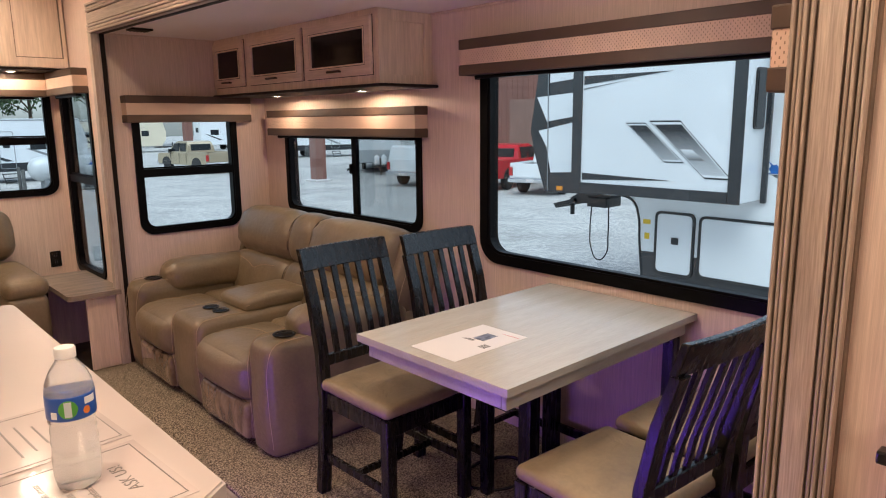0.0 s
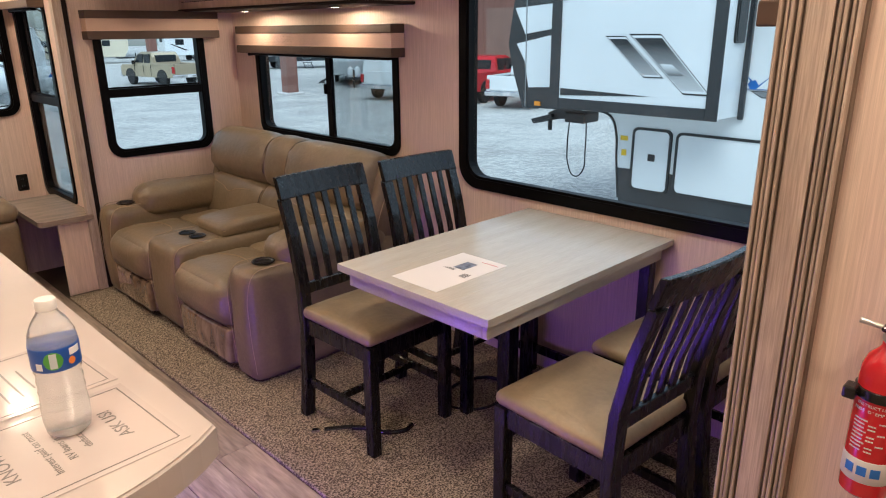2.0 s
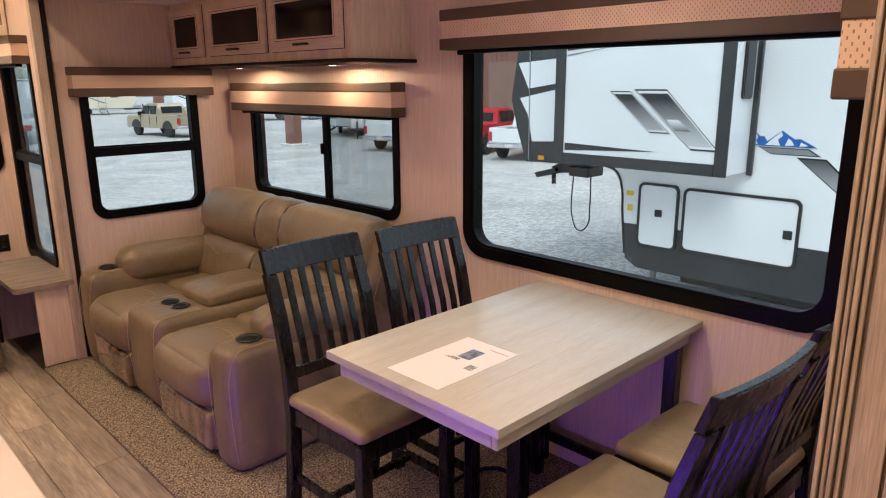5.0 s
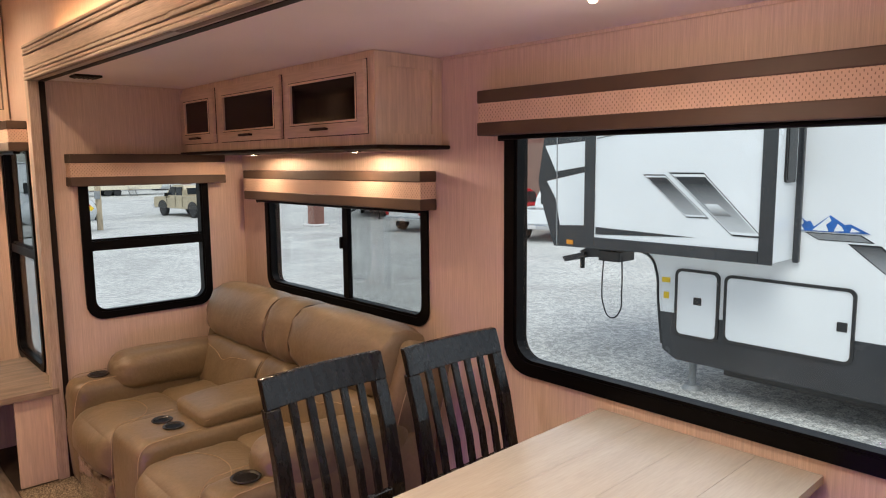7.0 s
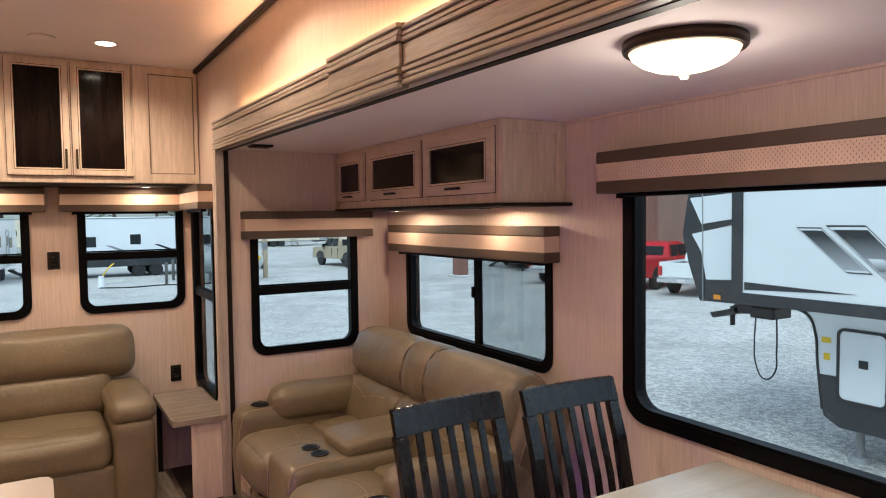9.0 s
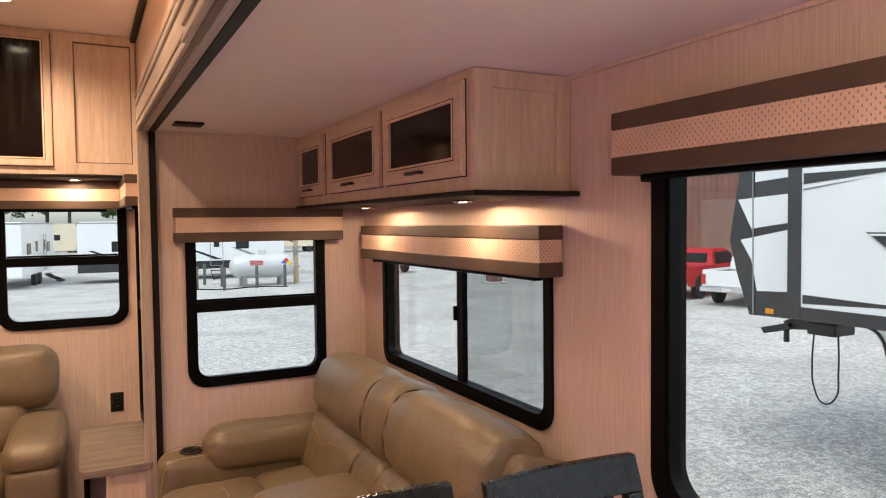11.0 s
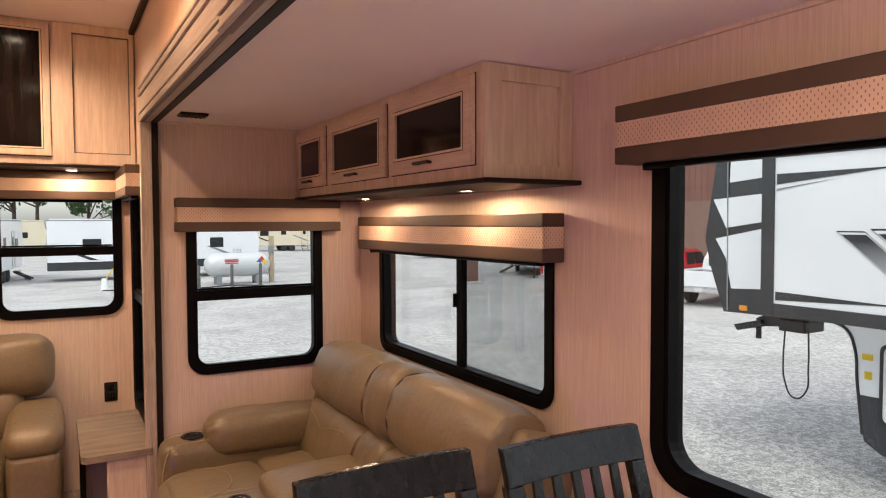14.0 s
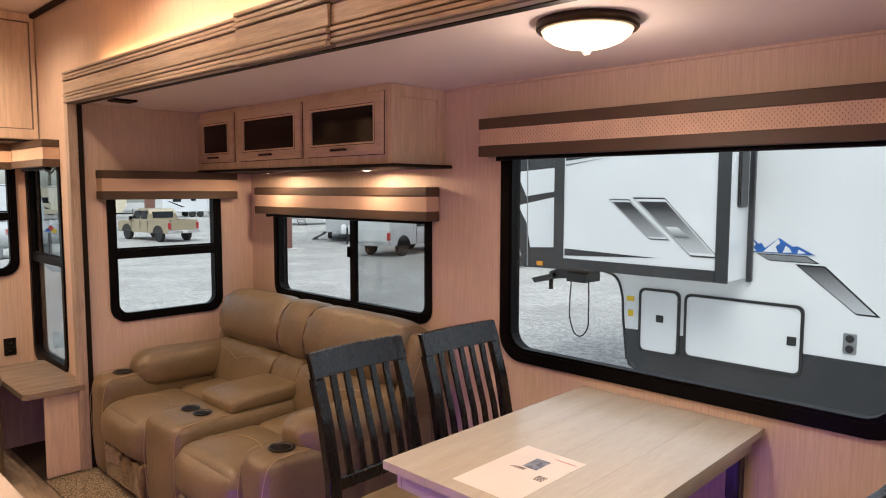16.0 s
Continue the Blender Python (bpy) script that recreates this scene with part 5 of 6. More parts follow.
def pickup(at, turn, paint, label, topper=False):
    """A crew pickup, nose towards +x."""
    p = thing("pickup_truck", at, label, "truck", "parked pickups", turn)
    part("body", shell([(-2.85, 0.55), (-2.05, 0.50), (2.6, 0.50), (2.82, 0.62), (2.84, 1.02), (2.70, 1.16), (1.25, 1.22), (-0.55, 1.22), (-2.85, 1.20)], -0.98, 0.98, 0.03), paint, p)
    part("cab", shell([(-0.75, 1.20), (-0.68, 1.62), (-0.52, 1.88), (-0.2, 1.93), (0.55, 1.92), (0.95, 1.76), (1.55, 1.21)], -0.93, 0.93, 0.16), paint, p)
    if topper:
        part("bed_topper", shell([(-2.82, 1.205), (-2.74, 1.80), (-2.6, 1.88), (-0.80, 1.88), (-0.78, 1.205)], -0.92, 0.92, 0.10), paint, p)
    else:
        part("bed_floor", box((-2.72, -0.82, 1.19), (-0.82, 0.82, 1.215)), CUP, p, "dark bed liner")
        for y in (-0.90, 0.90):
            part("bed_rail", box((-2.84, y - 0.06, 1.19), (-0.78, y + 0.06, 1.29), 0.02, 2), paint, p)
    part("tailgate", box((-2.90, -0.80, 0.72), (-2.82, 0.80, 1.28), 0.02, 2), paint, p)
    part("rear_bumper", box((-3.02, -0.98, 0.52), (-2.84, 0.98, 0.70), 0.03, 2), CHROME, p, "chrome bumper")
    part("front_bumper", box((2.80, -0.98, 0.45), (2.98, 0.98, 0.68), 0.03, 2), CHROME, p, "chrome bumper")
    part("licence_plate", box((-3.03, -0.16, 0.55), (-3.021, 0.16, 0.68)), PAPER, p)
    for y in (-0.90, 0.90):
        part("tail_light", box((-2.905, y - 0.07, 0.78), (-2.82, y + 0.085, 1.14), 0.015, 2), TAIL, p, "red tail light")
        part("headlight", box((2.74, y - 0.16, 0.86), (2.86, y + 0.06, 1.06), 0.02, 2), CHROME, p)
        part("mirror", box((1.10, y * 1.06 - 0.02, 1.22), (1.20, y * 1.06 + 0.16 * (1 if y > 0 else -1) + 0.02, 1.44), 0.02, 2), CUP, p)
    part("rear_window", box((-0.735, -0.66, 1.34), (-0.60, 0.66, 1.74), 0.02, 1, pose(0, 0, 0)), TINT, p, "tinted rear window")
    for s in (-1, 1):
        for x0, x1 in ((-0.50, 0.18), (0.26, 1.05)):
            bm = prism([(x0, 1.30), (x1 + (0.18 if x1 > 1 else 0), 1.30), (x1 - (0.28 if x1 > 1 else 0), 1.78), (x0 + 0.05, 1.80)], 1, s * 0.80, s * 0.915)
            part("side_window", bm, TINT, p, "tinted side window")
        part("door_seam", boxes(((0.20, s * 0.955 - 0.03, 0.6), (0.222, s * 0.955 + 0.03, 1.2)), ((1.20, s * 0.955 - 0.03, 0.6), (1.222, s * 0.955 + 0.03, 1.2)), ((-0.62, s * 0.955 - 0.03, 0.6), (-0.60, s * 0.955 + 0.03, 1.2))), CUP, p)
        for x in (-1.75, 1.75):
            arch = [(x + 0.55 * math.cos(a), 0.50 + 0.47 * math.sin(a)) for a in np.linspace(0, math.pi, 13)]
            part("wheel_arch", prism(arch, 1, s * 0.60, s * 0.992), CUP, p)
            wheel(p, (x, s * 0.86, 0.42), 0.42)
    return p


truck = pickup((24.0, 21.5, G), 15, REDPAINT, "red pickup truck parked on the gravel")
pickup((24.0, 18.5, G), 15, WHITEPAINT, "white pickup truck parked beside the large trailer")
pickup((23.0, 25.2, G), 15, WHITEPAINT, "white pickup truck with a topper on the gravel", True)
pickup((17.9, 42.0, G), 97, TANPAINT, "tan pickup truck parked on the gravel")


def trailer(at, turn, label, paint, length=8.5, high=2.55, skirt=True, tanks=False, stripes=0):
    """A travel trailer, its drawbar towards +x, its door on the -y side."""
    t = thing("travel_trailer", at, label, "trailer", "parked trailers", turn)
    h, w = length / 2, 1.22
    z0 = 0.62
    part("body", shell([(-h, z0), (h - 0.5, z0), (h - 0.05, z0 + 0.75), (h, z0 + 1.5), (h - 0.35, z0 + high), (-h + 0.15, z0 + high), (-h, z0 + high - 0.15)], -w, w, 0.0, 0.05), paint, t)
    if skirt:
        part("skirt", box((-h - 0.004, -w - 0.006, z0 - 0.03), (h - 0.55, w + 0.006, z0 + 0.42), 0.01), CHARCOAL, t, "dark lower skirt")
    part("roof_trim", box((-h, -w - 0.012, z0 + high - 0.10), (h - 0.4, w + 0.012, z0 + high - 0.04), 0.005), GREY, t)
    for x in (-0.45, 0.45):
        for y in (-w + 0.12, w - 0.12):
            wheel(t, (x - 0.4, y, 0.36), 0.36, 0.22)
    for x, ww, wz in ((-h * 0.62, 0.9, 1.35), (h * 0.55, 0.75, 1.35), (-h * 0.18, 0.55, 1.45)):
        win = part("window", box((x - ww / 2, -w - 0.015, z0 + wz - 0.28), (x + ww / 2, -w + 0.03, z0 + wz + 0.28), 0.012), CUP, t)
        part("pane", box((x - ww / 2 + 0.05, -w - 0.02, z0 + wz - 0.23), (x + ww / 2 - 0.05, -w - 0.012, z0 + wz + 0.23)), TINT, win, "tinted pane")
    door = part("door", ring(round_rect(h * 0.22, z0 + 0.12, h * 0.22 + 0.72, z0 + 2.05, 0.08), round_rect(h * 0.22 + 0.03, z0 + 0.15, h * 0.22 + 0.69, z0 + 2.02, 0.07), 1, -w - 0.02, -w - 0.001), GREY, t)
    part("door_window", box((h * 0.22 + 0.2, -w - 0.014, z0 + 1.2), (h * 0.22 + 0.52, -w - 0.002, z0 + 1.75), 0.01), TINT, door, "tinted door window")
    for k in range(3):
        part("step", box((h * 0.22, -w - 0.28 - 0.26 * k, 0.46 - 0.20 * k), (h * 0.22 + 0.7, -w - 0.02 - 0.26 * k, 0.50 - 0.20 * k), 0.008), STEPM, t, "black fold-down step")
    for x in (h * 0.22 + 0.01, h * 0.22 + 0.67):
        part("step_side", prism([(-w - 0.02, 0.52), (-w - 0.06, 0.40), (-w - 0.86, 0.0), (-w - 0.90, 0.08)], 0, x, x + 0.025), STEPM, t)
    for k in range(stripes):
        x = -h + 0.5 + k * (length / max(1, stripes)) * 0.9
        part("graphic", prism([(x, z0 + 1.15), (x + 0.25, z0 + 1.15), (x + 1.9, z0 + 0.50), (x + 1.5, z0 + 0.50)], 1, -w - 0.009, -w - 0.001), (CHARCOAL, GREY)[k % 2], t, "slanting side stripe")
    part("back_window", box((-h - 0.012, -0.5, z0 + 1.35), (-h + 0.02, 0.45, z0 + 1.85), 0.01), TINT, t, "tinted window")
    part("front_window", box((h - 0.12, -0.85, z0 + 1.55), (h - 0.02, 0.85, z0 + 2.15), 0.03, 2, pose(0, 0, 0)), TINT, t, "tinted front window")
    part("drawbar", boxes(((h - 0.9, -0.5, 0.42), (h + 0.3, -0.42, 0.54)), ((h - 0.9, 0.42, 0.42), (h + 0.3, 0.5, 0.54)), ((h + 0.2, -0.5, 0.43), (h + 1.1, -0.05, 0.53), 0.0, 1), ((h + 0.2, 0.05, 0.43), (h + 1.1, 0.5, 0.53), 0.0, 1)), STEPM, t, "black steel drawbar")
    part("jack", rod((h + 0.9, 0, 0.0), (h + 0.9, 0, 0.95), 0.05), STEPM, t)
    if tanks:
        for y in (-0.2, 0.2):
            part("gas_bottle", lathe([(0.0, 0.0), (0.15, 0.0), (0.165, 0.04), (0.165, 0.40), (0.13, 0.48), (0.06, 0.52), (0.06, 0.58), (0.0, 0.58)], 20, (h + 0.32, y, 0.55)), WHITE, t, "white gas bottle", smooth="angle")
    return t


trailer((6.3, 43.2, G), 0, "white travel trailer with dark stripes and black skirt", WHITE, 11.0, 2.7, True, False, 4)
trailer((-11.0, 46.0, G), 0, "white travel trailer with grey stripes and dark skirt", WHITE, 9.0, 2.6, True, False, 3)
trailer((-2.2, 44.0, G), 82, "white travel trailer seen from its back end", WHITE, 8.0, 2.7, False)
trailer((27.0, 35.0, G), -128, "white travel trailer with two gas bottles in front", WHITE, 8.0, 2.6, True, True)
trailer((33.0, 52.0, G), -20, "white travel trailer behind the pickups", WHITE, 9.5, 2.7, True, False, 2)
trailer((24.0, 76.0, G), -5, "cream motorhome at the far side of the yard", CREAM, 9.5, 2.7, False, False, 2)
trailer((36.0, 74.0, G), -6, "white camper at the far side of the yard", WHITE, 8.0, 2.7, False, False, 1)
trailer((10.0, 78.0, G), 2, "cream camper at the far side of the yard", CREAM, 9.0, 2.8, False, False, 1)
trailer((-4.0, 80.0, G), 4, "cream camper near the trees", CREAM, 9.0, 2.8, False, False, 2)
trailer((-17.0, 77.0, G), 0, "white camper near the trees", WHITE, 9.0, 2.8, False, False, 1)

# fifth-wheel trailer beside the big window
fw = thing("fifth_wheel_trailer", (9.1, 0.0, G), "large white fifth-wheel trailer with charcoal cap and slide-out bedroom", "trailer")
V = lambda pts: [(y, z - G) for y, z in pts]
side = [(-7.0, -1.05), (5.22, -1.03), (5.40, -0.93), (5.50, -0.15), (5.56, 0.16), (5.66, 0.30), (5.82, 0.36), (7.28, 0.335), (7.48, 0.86), (7.60, 1.31), (7.43, 2.33), (7.20, 2.62), (6.8, 2.72), (-7.0, 2.72)]
part("body", prism(V(side), 0, 0.0, 2.42), WHITE, fw, "white gelcoat side wall")
cap = [(6.44, 0.343), (7.29, 0.325), (7.49, 0.86), (7.61, 1.31), (7.44, 2.34), (7.21, 2.63), (6.81, 2.73), (6.44, 2.73)]
capo = part("front_cap", prism(V(cap), 0, -0.012, 2.432), CHARCOAL, fw, "charcoal moulded front cap")
for k, pts in enumerate(([(7.19, 2.60), (6.61, 2.60), (6.60, 2.13), (7.21, 2.08)], [(7.47, 1.86), (6.61, 1.92), (6.62, 1.56), (7.26, 1.47)], [(7.43, 1.32), (6.61, 1.48), (6.63, 0.68), (7.17, 0.65), (7.26, 1.06)])):
    part("cap_panel", prism(V(pts), 0, -0.022, -0.0125), WHITE, capo, "white panel on the cap")
part("cap_seam", prism(V([(7.215, 0.345), (7.235, 0.345), (7.255, 2.6), (7.235, 2.6)]), 0, -0.026, -0.0225), GREY, capo)
part("marker_light", box((-0.03, 6.92, 0.37 - G), (-0.012, 7.04, 0.44 - G), 0.005), AMBER, capo, "amber marker light")
skirt = [(-7.0, -1.08), (5.20, -1.06), (5.40, -0.95), (5.475, -0.43), (5.10, -0.42), (3.0, -0.40), (-7.0, -0.38)]
part("skirt", prism(V(skirt), 0, -0.010, 0.05), CHARCOAL, fw, "charcoal lower skirt")
part("front_edge", tube([(-0.004, y, z - G) for y, z in ((5.42, -0.88), (5.49, -0.28), (5.525, 0.10), (5.62, 0.30), (5.82, 0.37), (6.45, 0.35))], 0.018), STEPM, fw, "black edge moulding")
part("underbody", box((0.15, -6.8, -1.18 - G), (2.27, 4.6, -1.081 - G)), STEPM, fw, "black underbody")
for y0, z0, y1, z1, nm in ((4.66, -0.69, 5.20, 0.16, "small"), (3.10, -0.66, 4.53, 0.145, "large")):
    hatch = part("hatch", prism([(y, z) for y, z in round_rect(y0, z0 - G, y1, z1 - G, 0.07)], 0, -0.020, -0.0005), WHITE, fw, nm + " white luggage hatch")
    part("hatch_trim", ring(round_rect(y0 - 0.035, z0 - 0.035 - G, y1 + 0.035, z1 + 0.035 - G, 0.09), round_rect(y0, z0 - G, y1, z1 - G, 0.07), 0, -0.030, -0.0005), STEPM, hatch, "black hatch trim")
    part("lock", box((-0.030, (4.86 if nm == "small" else 3.14), (-0.27 if nm == "small" else -0.32) - G), (-0.0205, (4.97 if nm == "small" else 3.25), (-0.17 if nm == "small" else -0.21) - G), 0.006), STEPM, hatch, "black hatch lock")
    for z in (z0 + 0.12, z1 - 0.14):
        part("hinge", box((-0.03, y0 - 0.02, z - G), (-0.0205, y0 + 0.015, z + 0.05 - G), 0.004), STEEL, hatch) if nm == "small" else None
part("sticker", box((-0.006, 5.32, -0.02 - G), (-0.001, 5.44, 0.05 - G)), YELLOW, fw, "yellow sticker")
part("sticker", box((-0.006, 5.33, -0.24 - G), (-0.001, 5.41, -0.15 - G)), YELLOW, fw, "yellow sticker")
inlet = part("cable_inlet", box((-0.02, 2.50, -0.32 - G), (-0.001, 2.64, -0.08 - G), 0.01), GREY, fw, "grey inlet plate")
for z in (-0.26, -0.14):
    part("inlet_ring", rod((-0.026, 2.57, z - G), (-0.019, 2.57, z - G), 0.045, seg=18), STEPM, inlet)
FADE2 = fade("charcoal_fade_low", (0.018, 0.02, 0.024), (0.55, 0.57, 0.6), "Z", 0.70 - G, 0.15 - G)
FADE1 = fade("charcoal_fade", (0.018, 0.02, 0.024), (0.62, 0.64, 0.66), "Z", 1.35 - G, 0.72 - G)
for x0, outl in ((-0.712, [(5.33, 1.435), (5.05, 1.435), (4.50, 0.95), (4.76, 0.95)]), (-0.712, [(4.97, 1.455), (4.55, 1.455), (3.87, 0.77), (4.20, 0.77)])):
    c = Vector((sum(p[0] for p in outl) / 4, sum(p[1] for p in outl) / 4))
    part("graphic_outline", prism(V([tuple(c + (Vector(p) - c) * 1.06) for p in outl]), 0, x0 + 0.006, x0 + 0.011), CHARCOAL, fw, "dark outlined graphic")
    part("graphic_border", prism(V([tuple(c + (Vector(p) - c) * 1.0) for p in outl]), 0, x0 + 0.003, x0 + 0.0055), WHITE, fw)
    part("graphic", prism(V([tuple(c + (Vector(p) - c) * 0.91) for p in outl]), 0, x0, x0 + 0.0025), FADE1, fw, "charcoal graphic fading to white")
part("graphic_notch", prism(V([(4.53, 1.11), (4.37, 1.11), (4.20, 0.975), (4.41, 0.975)]), 0, -0.716, -0.7125), fade("notch_fade", (0.10, 0.105, 0.11), (0.80, 0.82, 0.84), "Z", 0.97 - G, 1.12 - G), fw, "pale notch in the dark graphic")
for pts, x0, m in (([(6.43, 2.12), (6.43, 2.02), (5.35, 2.18)], -0.006, CHARCOAL), ([(6.43, 1.60), (6.43, 1.54), (6.10, 1.64)], -0.006, CHARCOAL), ([(6.05, 0.74), (6.05, 0.64), (4.64, 0.70)], -0.706, CHARCOAL), ([(6.05, 2.10), (6.05, 1.98), (4.68, 2.10)], -0.706, CHARCOAL), ([(6.05, 1.93), (6.05, 1.91), (5.3, 2.02)], -0.706, GREY),
                   ([(3.20, 0.68), (2.87, 0.68), (2.28, 0.14), (2.52, 0.14)], -0.003, CHARCOAL), ([(3.16, 0.66), (2.88, 0.66), (2.33, 0.16), (2.53, 0.16)], -0.006, FADE2), ([(3.66, 0.785), (3.07, 0.785), (2.93, 0.70), (3.50, 0.70)], -0.003, CHARCOAL), ([(3.63, 0.775), (3.08, 0.775), (2.97, 0.71), (3.50, 0.71)], -0.006, GREY), ([(1.6, 0.95), (0.6, 0.95), (0.0, 0.55), (1.2, 0.55)], -0.006, GREY)):
    part("side_stripe", prism(V(pts), 0, x0, x0 + 0.0025), m, fw)
for pts in ([(3.78, 0.80), (3.69, 0.95), (3.635, 0.905), (3.60, 0.92), (3.52, 0.80)], [(3.62, 0.80), (3.39, 0.99), (3.24, 0.89), (3.18, 0.90), (2.98, 0.80)]):
    part("mountain_graphic", prism(V(pts), 0, -0.010 - 0.002 * (pts[0][0] < 3.7), -0.0065), BLUEP, fw, "blue mountain graphic")
for pts in ([(3.745, 0.81), (3.69, 0.94), (3.665, 0.90), (3.69, 0.86), (3.66, 0.81)], [(3.575, 0.81), (3.40, 0.975), (3.375, 0.93), (3.43, 0.88), (3.40, 0.81)], [(3.345, 0.81), (3.31, 0.90), (3.27, 0.87), (3.24, 0.82)], [(3.18, 0.81), (3.165, 0.86), (3.08, 0.82)]):
    part("mountain_snow", prism(V(pts), 0, -0.015, -0.0125), WHITE, fw, "white snow slope")
slide = part("bedroom_slide", box((-0.70, 3.76, 0.46 - G), (0.0, 6.20, 2.40 - G), 0.01), WHITE, fw, "white bedroom slide-out box")
for lo, hi in (((6.07, 0.455), (6.235, 2.42)), ((3.725, 0.455), (3.885, 2.42)), ((3.8855, 0.455), (6.0695, 0.60)), ((3.8855, 2.30), (6.0695, 2.42))):
    part("slide_trim", box((-0.722, lo[0], lo[1] - G), (-0.7005, hi[0], hi[1] - G), 0.006), CHARCOAL, slide, "charcoal trim board")
part("slide_seal", box((-0.06, 3.69, 0.42 - G), (-0.001, 3.7595, 2.45 - G), 0.01), CHARCOAL, slide, "dark seal round the slide-out")
sw = part("slide_window", prism(round_rect(-0.42, 1.36 - G, -0.14, 2.10 - G, 0.05), 1, 3.735, 3.7595), CUP, slide, "dark slide-out window")
part("pane", prism(round_rect(-0.39, 1.39 - G, -0.17, 2.07 - G, 0.04), 1, 3.728, 3.7345), TINT, sw)
for x in (0.25, 2.15):
    j = part("landing_leg", rod((x, 5.08, 0.06), (x, 5.08, 0.55), 0.05, seg=14), GREY, fw, "grey steel landing leg")
    part("leg_sleeve", box((x - 0.07, 5.0, 0.42), (x + 0.07, 5.14, 0.95), 0.008), GREY, j)
    part("foot", rod((x, 5.08, 0.0), (x, 5.08, 0.06), 0.14, 0.10, seg=18), GREY, j)
pin = part("pin_box", join(prism(V([(7.55, 0.12), (7.45, 0.02), (7.05, 0.06), (6.75, 0.15), (6.5, 0.36), (7.1, 0.34)]), 0, 1.03, 1.39), box((0.98, 6.75, 0.0 - G), (1.44, 7.15, 0.17 - G), 0.02, 2)), STEPM, fw, "black steel pin box")
part("pin_wing", prism(V([(7.86, 0.0), (7.80, -0.08), (7.62, -0.03), (7.40, 0.06), (7.42, 0.12)]), 0, 0.95, 1.47), STEPM, pin)
part("king_pin", rod((1.21, 7.62, -0.20 - G), (1.21, 7.62, 0.0 - G), 0.04), STEPM, pin, "steel king pin")
part("breakaway_cable", tube([(0.95, 7.02, 0.03 - G), (0.93, 7.03, -0.40 - G), (0.93, 7.00, -0.70 - G), (0.93, 6.86, -0.90 - G), (0.93, 6.70, -0.80 - G), (0.93, 6.66, -0.45 - G), (0.95, 6.68, 0.10 - G)], 0.012), STEPM, fw, "black hanging power cable")
for y in (-2.2, -1.2):
    for x in (0.2, 2.2):
        part("wheel", rod((x - 0.12, y, 0.40), (x + 0.12, y, 0.40), 0.40, seg=28), RUBBER, fw, "black tyre")

# propane tank with bollards
tank = thing("propane_tank", (9.15, 36.2, G), "silver propane tank with warning labels in the gravel yard", "tank")
part("vessel", moved(lathe([(0.0, -1.62), (0.25, -1.58), (0.45, -1.44), (0.56, -1.22), (0.60, -0.95), (0.60, 0.95), (0.56, 1.22), (0.45, 1.44), (0.25, 1.58), (0.0, 1.62)], 36), pose(0, 0, 0.98, 0, 90, 0)), SILVERTANK, tank, "silver steel vessel", smooth=True)
part("dome", rod((0, 0, 1.55), (0, 0, 1.78), 0.20, seg=20), SILVERTANK, tank)
for x in (-0.95, 0.95):
    part("saddle", box((x - 0.12, -0.42, 0.0), (x + 0.12, 0.42, 0.50), 0.02), GREY, tank)
LBL = material("red_warning_print", (0.55, 0.05, 0.05), 0.5, vary=0.1)
part("warning_label", box((-0.75, -0.598, 1.0), (-0.05, -0.585, 1.32), 0, 1, pose(0, 0.02, 0, 0, 0, 0)), PAPER, tank, "white label")
for z in (1.05, 1.14, 1.22):
    part("label_bar", box((-0.72, -0.603, z), (-0.08, -0.579, z + 0.05)), LBL, tank, "red lettering bar")
DIAM = [((0.95, 1.12), BLUEP), ((1.09, 1.26), LBL), ((1.23, 1.12), YELLOW), ((1.09, 0.98), PAPER)]
for (x, z), m in DIAM:
    part("hazard_diamond", box((-0.098, -0.606, -0.098), (0.098, -0.55, 0.098), 0, 1, pose(x, 0.02, z, 0, 45, 0)), m, tank, "coloured hazard square")
BOL = material("weathered_steel_post", (0.09, 0.09, 0.085), 0.7, vary=0.3, scale=6)
for x, y in ((5.9, 35.6), (6.95, 34.3), (7.2, 36.4), (8.55, 34.7), (9.95, 34.8), (6.6, 38.0)):
    b = thing("bollard", (x, y, G), "dark steel guard post in the gravel", "bollard", "guard posts round the tank")
    part("pipe", rod((0, 0, 0), (0, 0, 1.05), 0.075, seg=14), BOL, b)
    part("pipe_cap", lathe([(0.075, 1.05), (0.05, 1.09), (0.0, 1.10)], 14), BOL, b)
tp = thing("timber_post", (10.95, 36.4, G), "pale timber utility post beside the tank", "post")
part("post", box((-0.12, -0.08, 0), (0.12, 0.08, 2.4), 0.01), TIMBER, tp)
part("meter_box", box((-0.2, -0.16, 1.5), (0.05, -0.081, 1.9), 0.01), GREY, tp)
st = thing("stump_hydrant", (3.1, 36.0, G), "small pale standpipe with yellow hoses in the gravel", "standpipe")
part("pipe", rod((0, 0, 0), (0, 0, 0.55), 0.16, 0.12, seg=12), WHITE, st)
part("hose", tube([(0.05, 0, 0.5), (0.3, -0.1, 0.9), (0.55, 0.1, 1.1)], 0.03), YELLOW, st, "yellow hose")
hose = thing("ground_hose", (6.0, 35.0, G), "dark hose lying across the gravel", "hose")
part("line", tube([(-3.0, 0.6, 0.03), (-1.6, 0.0, 0.03), (-0.3, 0.3, 0.03), (1.0, -0.4, 0.03), (2.6, 0.1, 0.03), (4.0, -0.5, 0.03)], 0.03), CUP, hose)

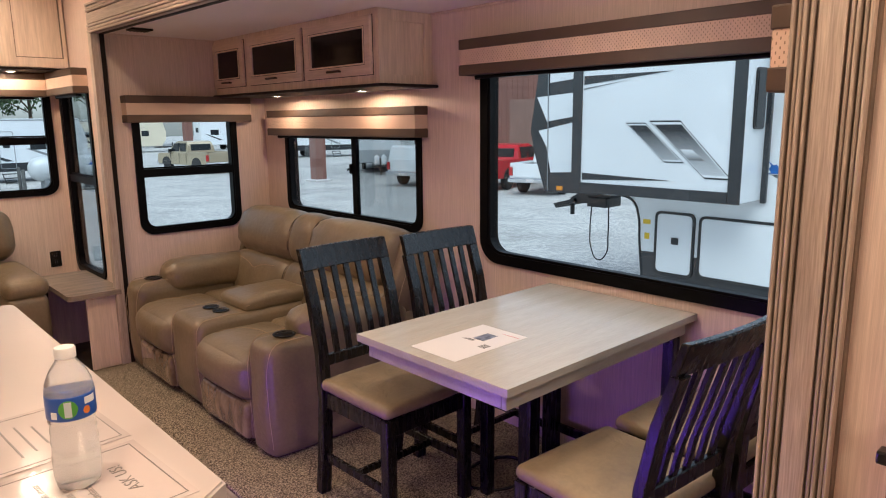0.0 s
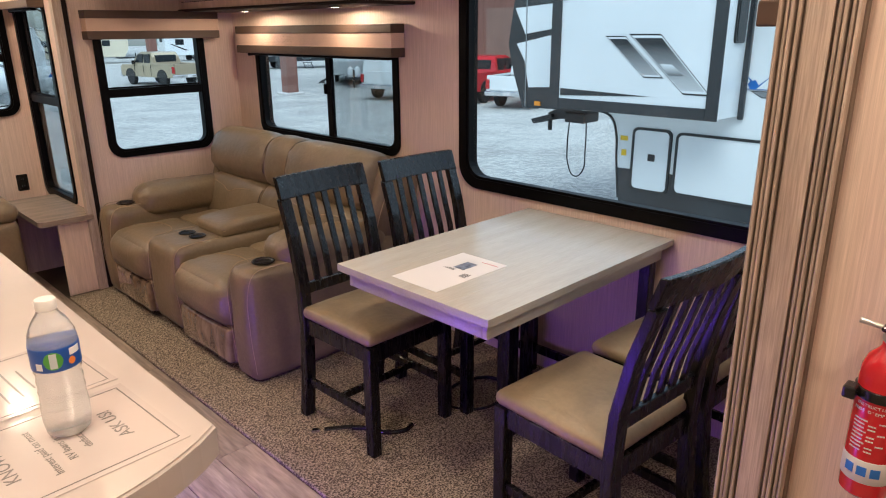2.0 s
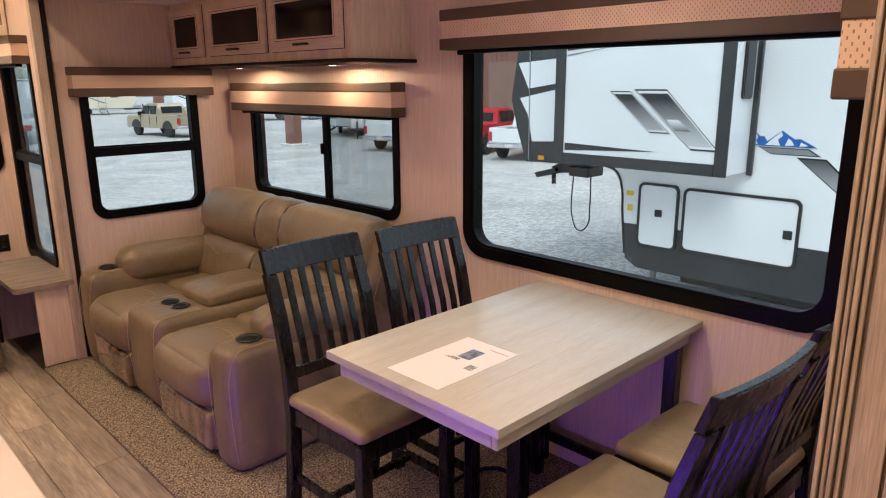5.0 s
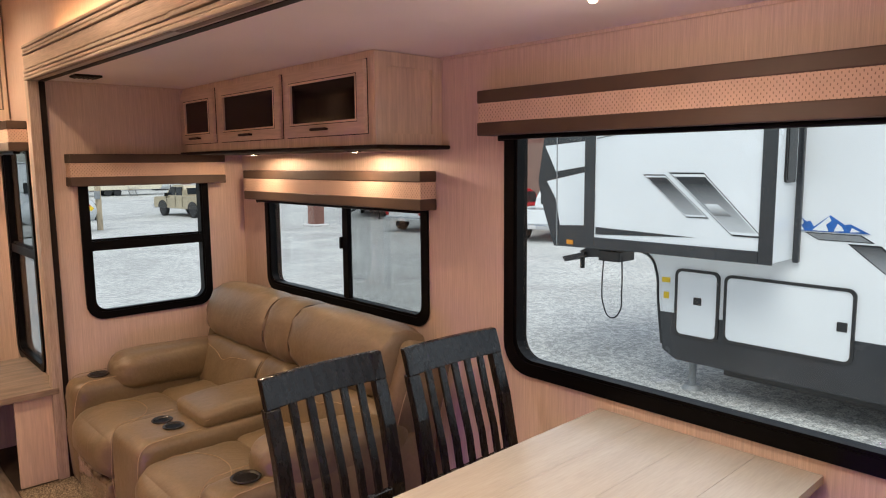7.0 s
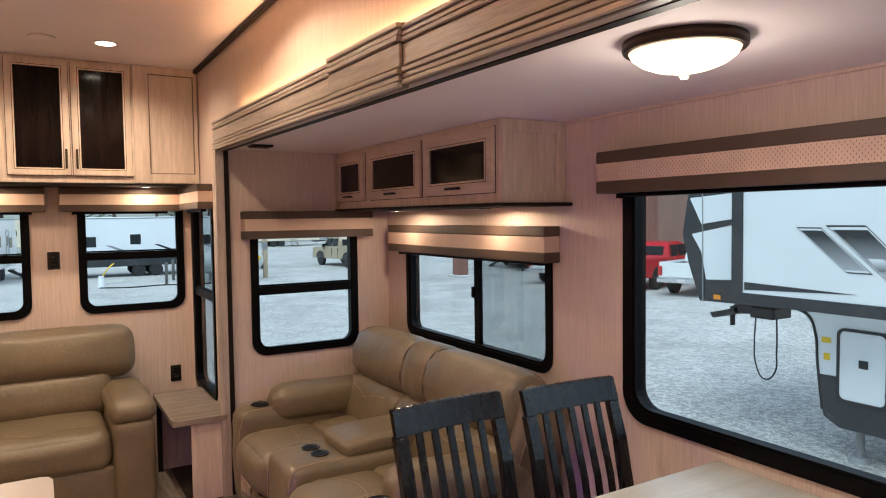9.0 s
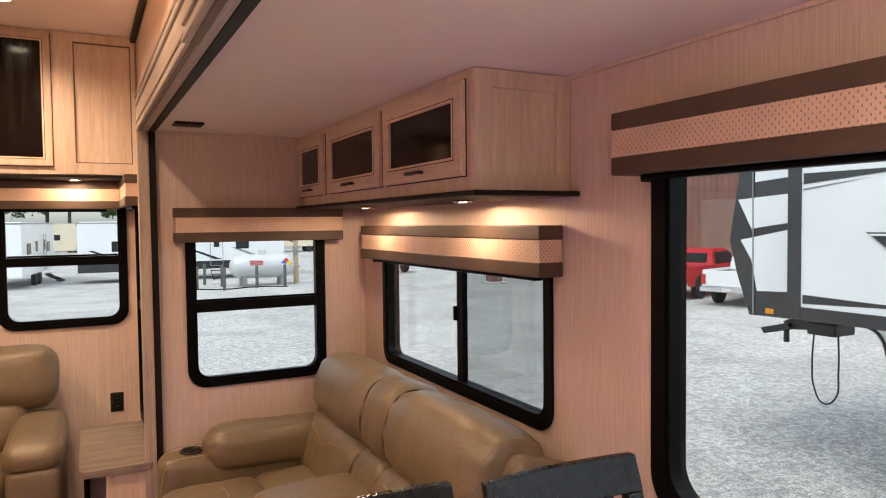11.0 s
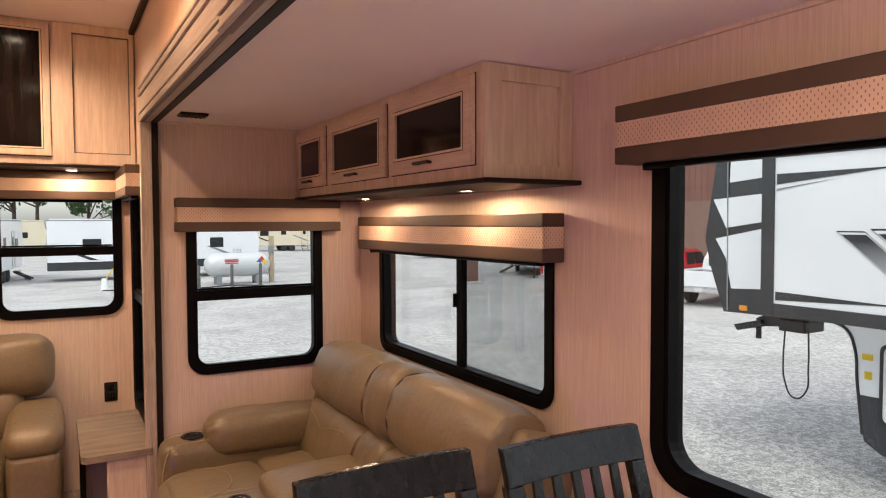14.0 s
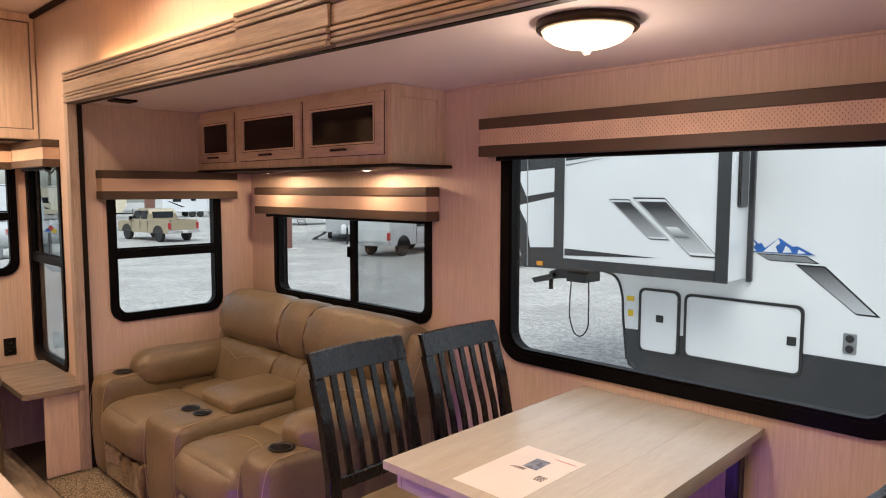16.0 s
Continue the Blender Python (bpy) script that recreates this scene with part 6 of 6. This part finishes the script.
# steel columns and building
for x, y in ((19.4, 30.4), (22.5, 54.0)):
    c = thing("steel_column", (x, y, G), "brown steel canopy column on a pale footing", "column", "canopy columns")
    part("shaft", box((-0.30, -0.30, 0.10), (0.30, 0.30, 7.5), 0.02), BROWN, c)
    part("footing", box((-0.5, -0.5, 0), (0.5, 0.5, 0.10), 0.02), PAPER, c, "pale concrete footing")
bld = thing("steel_building", (32.0, 26.0, G), "brown steel-sided building behind the pickups", "building")
part("wall", join(box((0, -9.5, 0), (14, 8.6, 8.2)), *(box((-0.02, -9.4 + 0.42 * k, 0.02), (0.0, -9.25 + 0.42 * k, 8.18)) for k in range(43))), BROWN, bld, "brown ribbed steel wall")
part("roof", prism([(-10.0, 8.2), (-0.4, 10.4), (9.1, 8.2)], 0, -0.4, 14.4), BROWN, bld, "brown steel roof")
for y0, y1 in ((-8.0, -4.5), (-1.0, 2.5)):
    part("roller_door", box((-0.07, y0, 0.0), (-0.041, y1, 4.2)), material("faded_door_paint", (0.24, 0.14, 0.11), 0.6, vary=0.08, scale=2), bld, "faded roller door")

# trees
LEAF = material("summer_leaves", (0.055, 0.105, 0.03), 0.6, vary=0.35, scale=1.2, rand=0.2)
BARK = material("tree_bark", (0.09, 0.065, 0.045), 0.9, vary=0.3, scale=3, bump=0.5, bscale=9)


def tree(at, seed, high):
    rnd = random.Random(seed)
    t = thing("tree", at, "leafy green tree at the edge of the yard", "tree", "trees round the yard")
    limbs = [rod((0, 0, 0), (0.1, 0, high * 0.5), 0.28, 0.16, 10)]
    tips = []
    for k in range(7):
        a, z = rnd.uniform(0, 6.28), high * rnd.uniform(0.28, 0.5)
        e = Vector((math.cos(a) * high * 0.26, math.sin(a) * high * 0.26, z + high * rnd.uniform(0.1, 0.35)))
        limbs.append(rod((0.05, 0, z), e, 0.11, 0.04, 7))
        tips.append(e)
    tips += [Vector((rnd.gauss(0, high * 0.14), rnd.gauss(0, high * 0.14), high * rnd.uniform(0.45, 0.92))) for _ in range(14)]
    part("trunk", join(*limbs), BARK, t)
    verts, faces = [], []
    for c in tips:
        r = high * rnd.uniform(0.08, 0.15)
        for _ in range(95):
            d = Vector((rnd.gauss(0, 1), rnd.gauss(0, 1), rnd.gauss(0, 0.8))).normalized() * r * rnd.uniform(0.45, 1.1)
            m = Matrix.Translation(c + d) @ Euler((rnd.uniform(0, 6), rnd.uniform(0, 6), rnd.uniform(0, 6))).to_matrix().to_4x4()
            s = rnd.uniform(0.14, 0.34)
            i = len(verts)
            verts += [m @ Vector(p) for p in ((-s, 0, 0), (0, -s * 0.5, 0.05), (s, 0, 0), (0, s * 0.5, 0.05))]
            faces.append((i, i + 1, i + 2, i + 3))
    me = bpy.data.meshes.new("crown")
    me.from_pydata(verts, [], faces)
    me.materials.append(LEAF)
    ob = new("crown", me)
    ob.parent = t
    return t


first = [tree((-30, 92, G), 1, 11.0), tree((-22, 95, G), 2, 13.0), tree((-14, 91, G), 3, 12.0)]
rnd = random.Random(5)
for k in range(21):
    x = -8 + k * 4.2 + rnd.uniform(-1.0, 1.0)
    copy_thing(first[k % 3], pose(x, 92 + rnd.uniform(-3, 6), G, 0, 0, rnd.uniform(0, 360)))
for k in range(6):
    copy_thing(first[k % 3], pose(58 + rnd.uniform(-3, 4), 78 - k * 9, G, 0, 0, rnd.uniform(0, 360)))
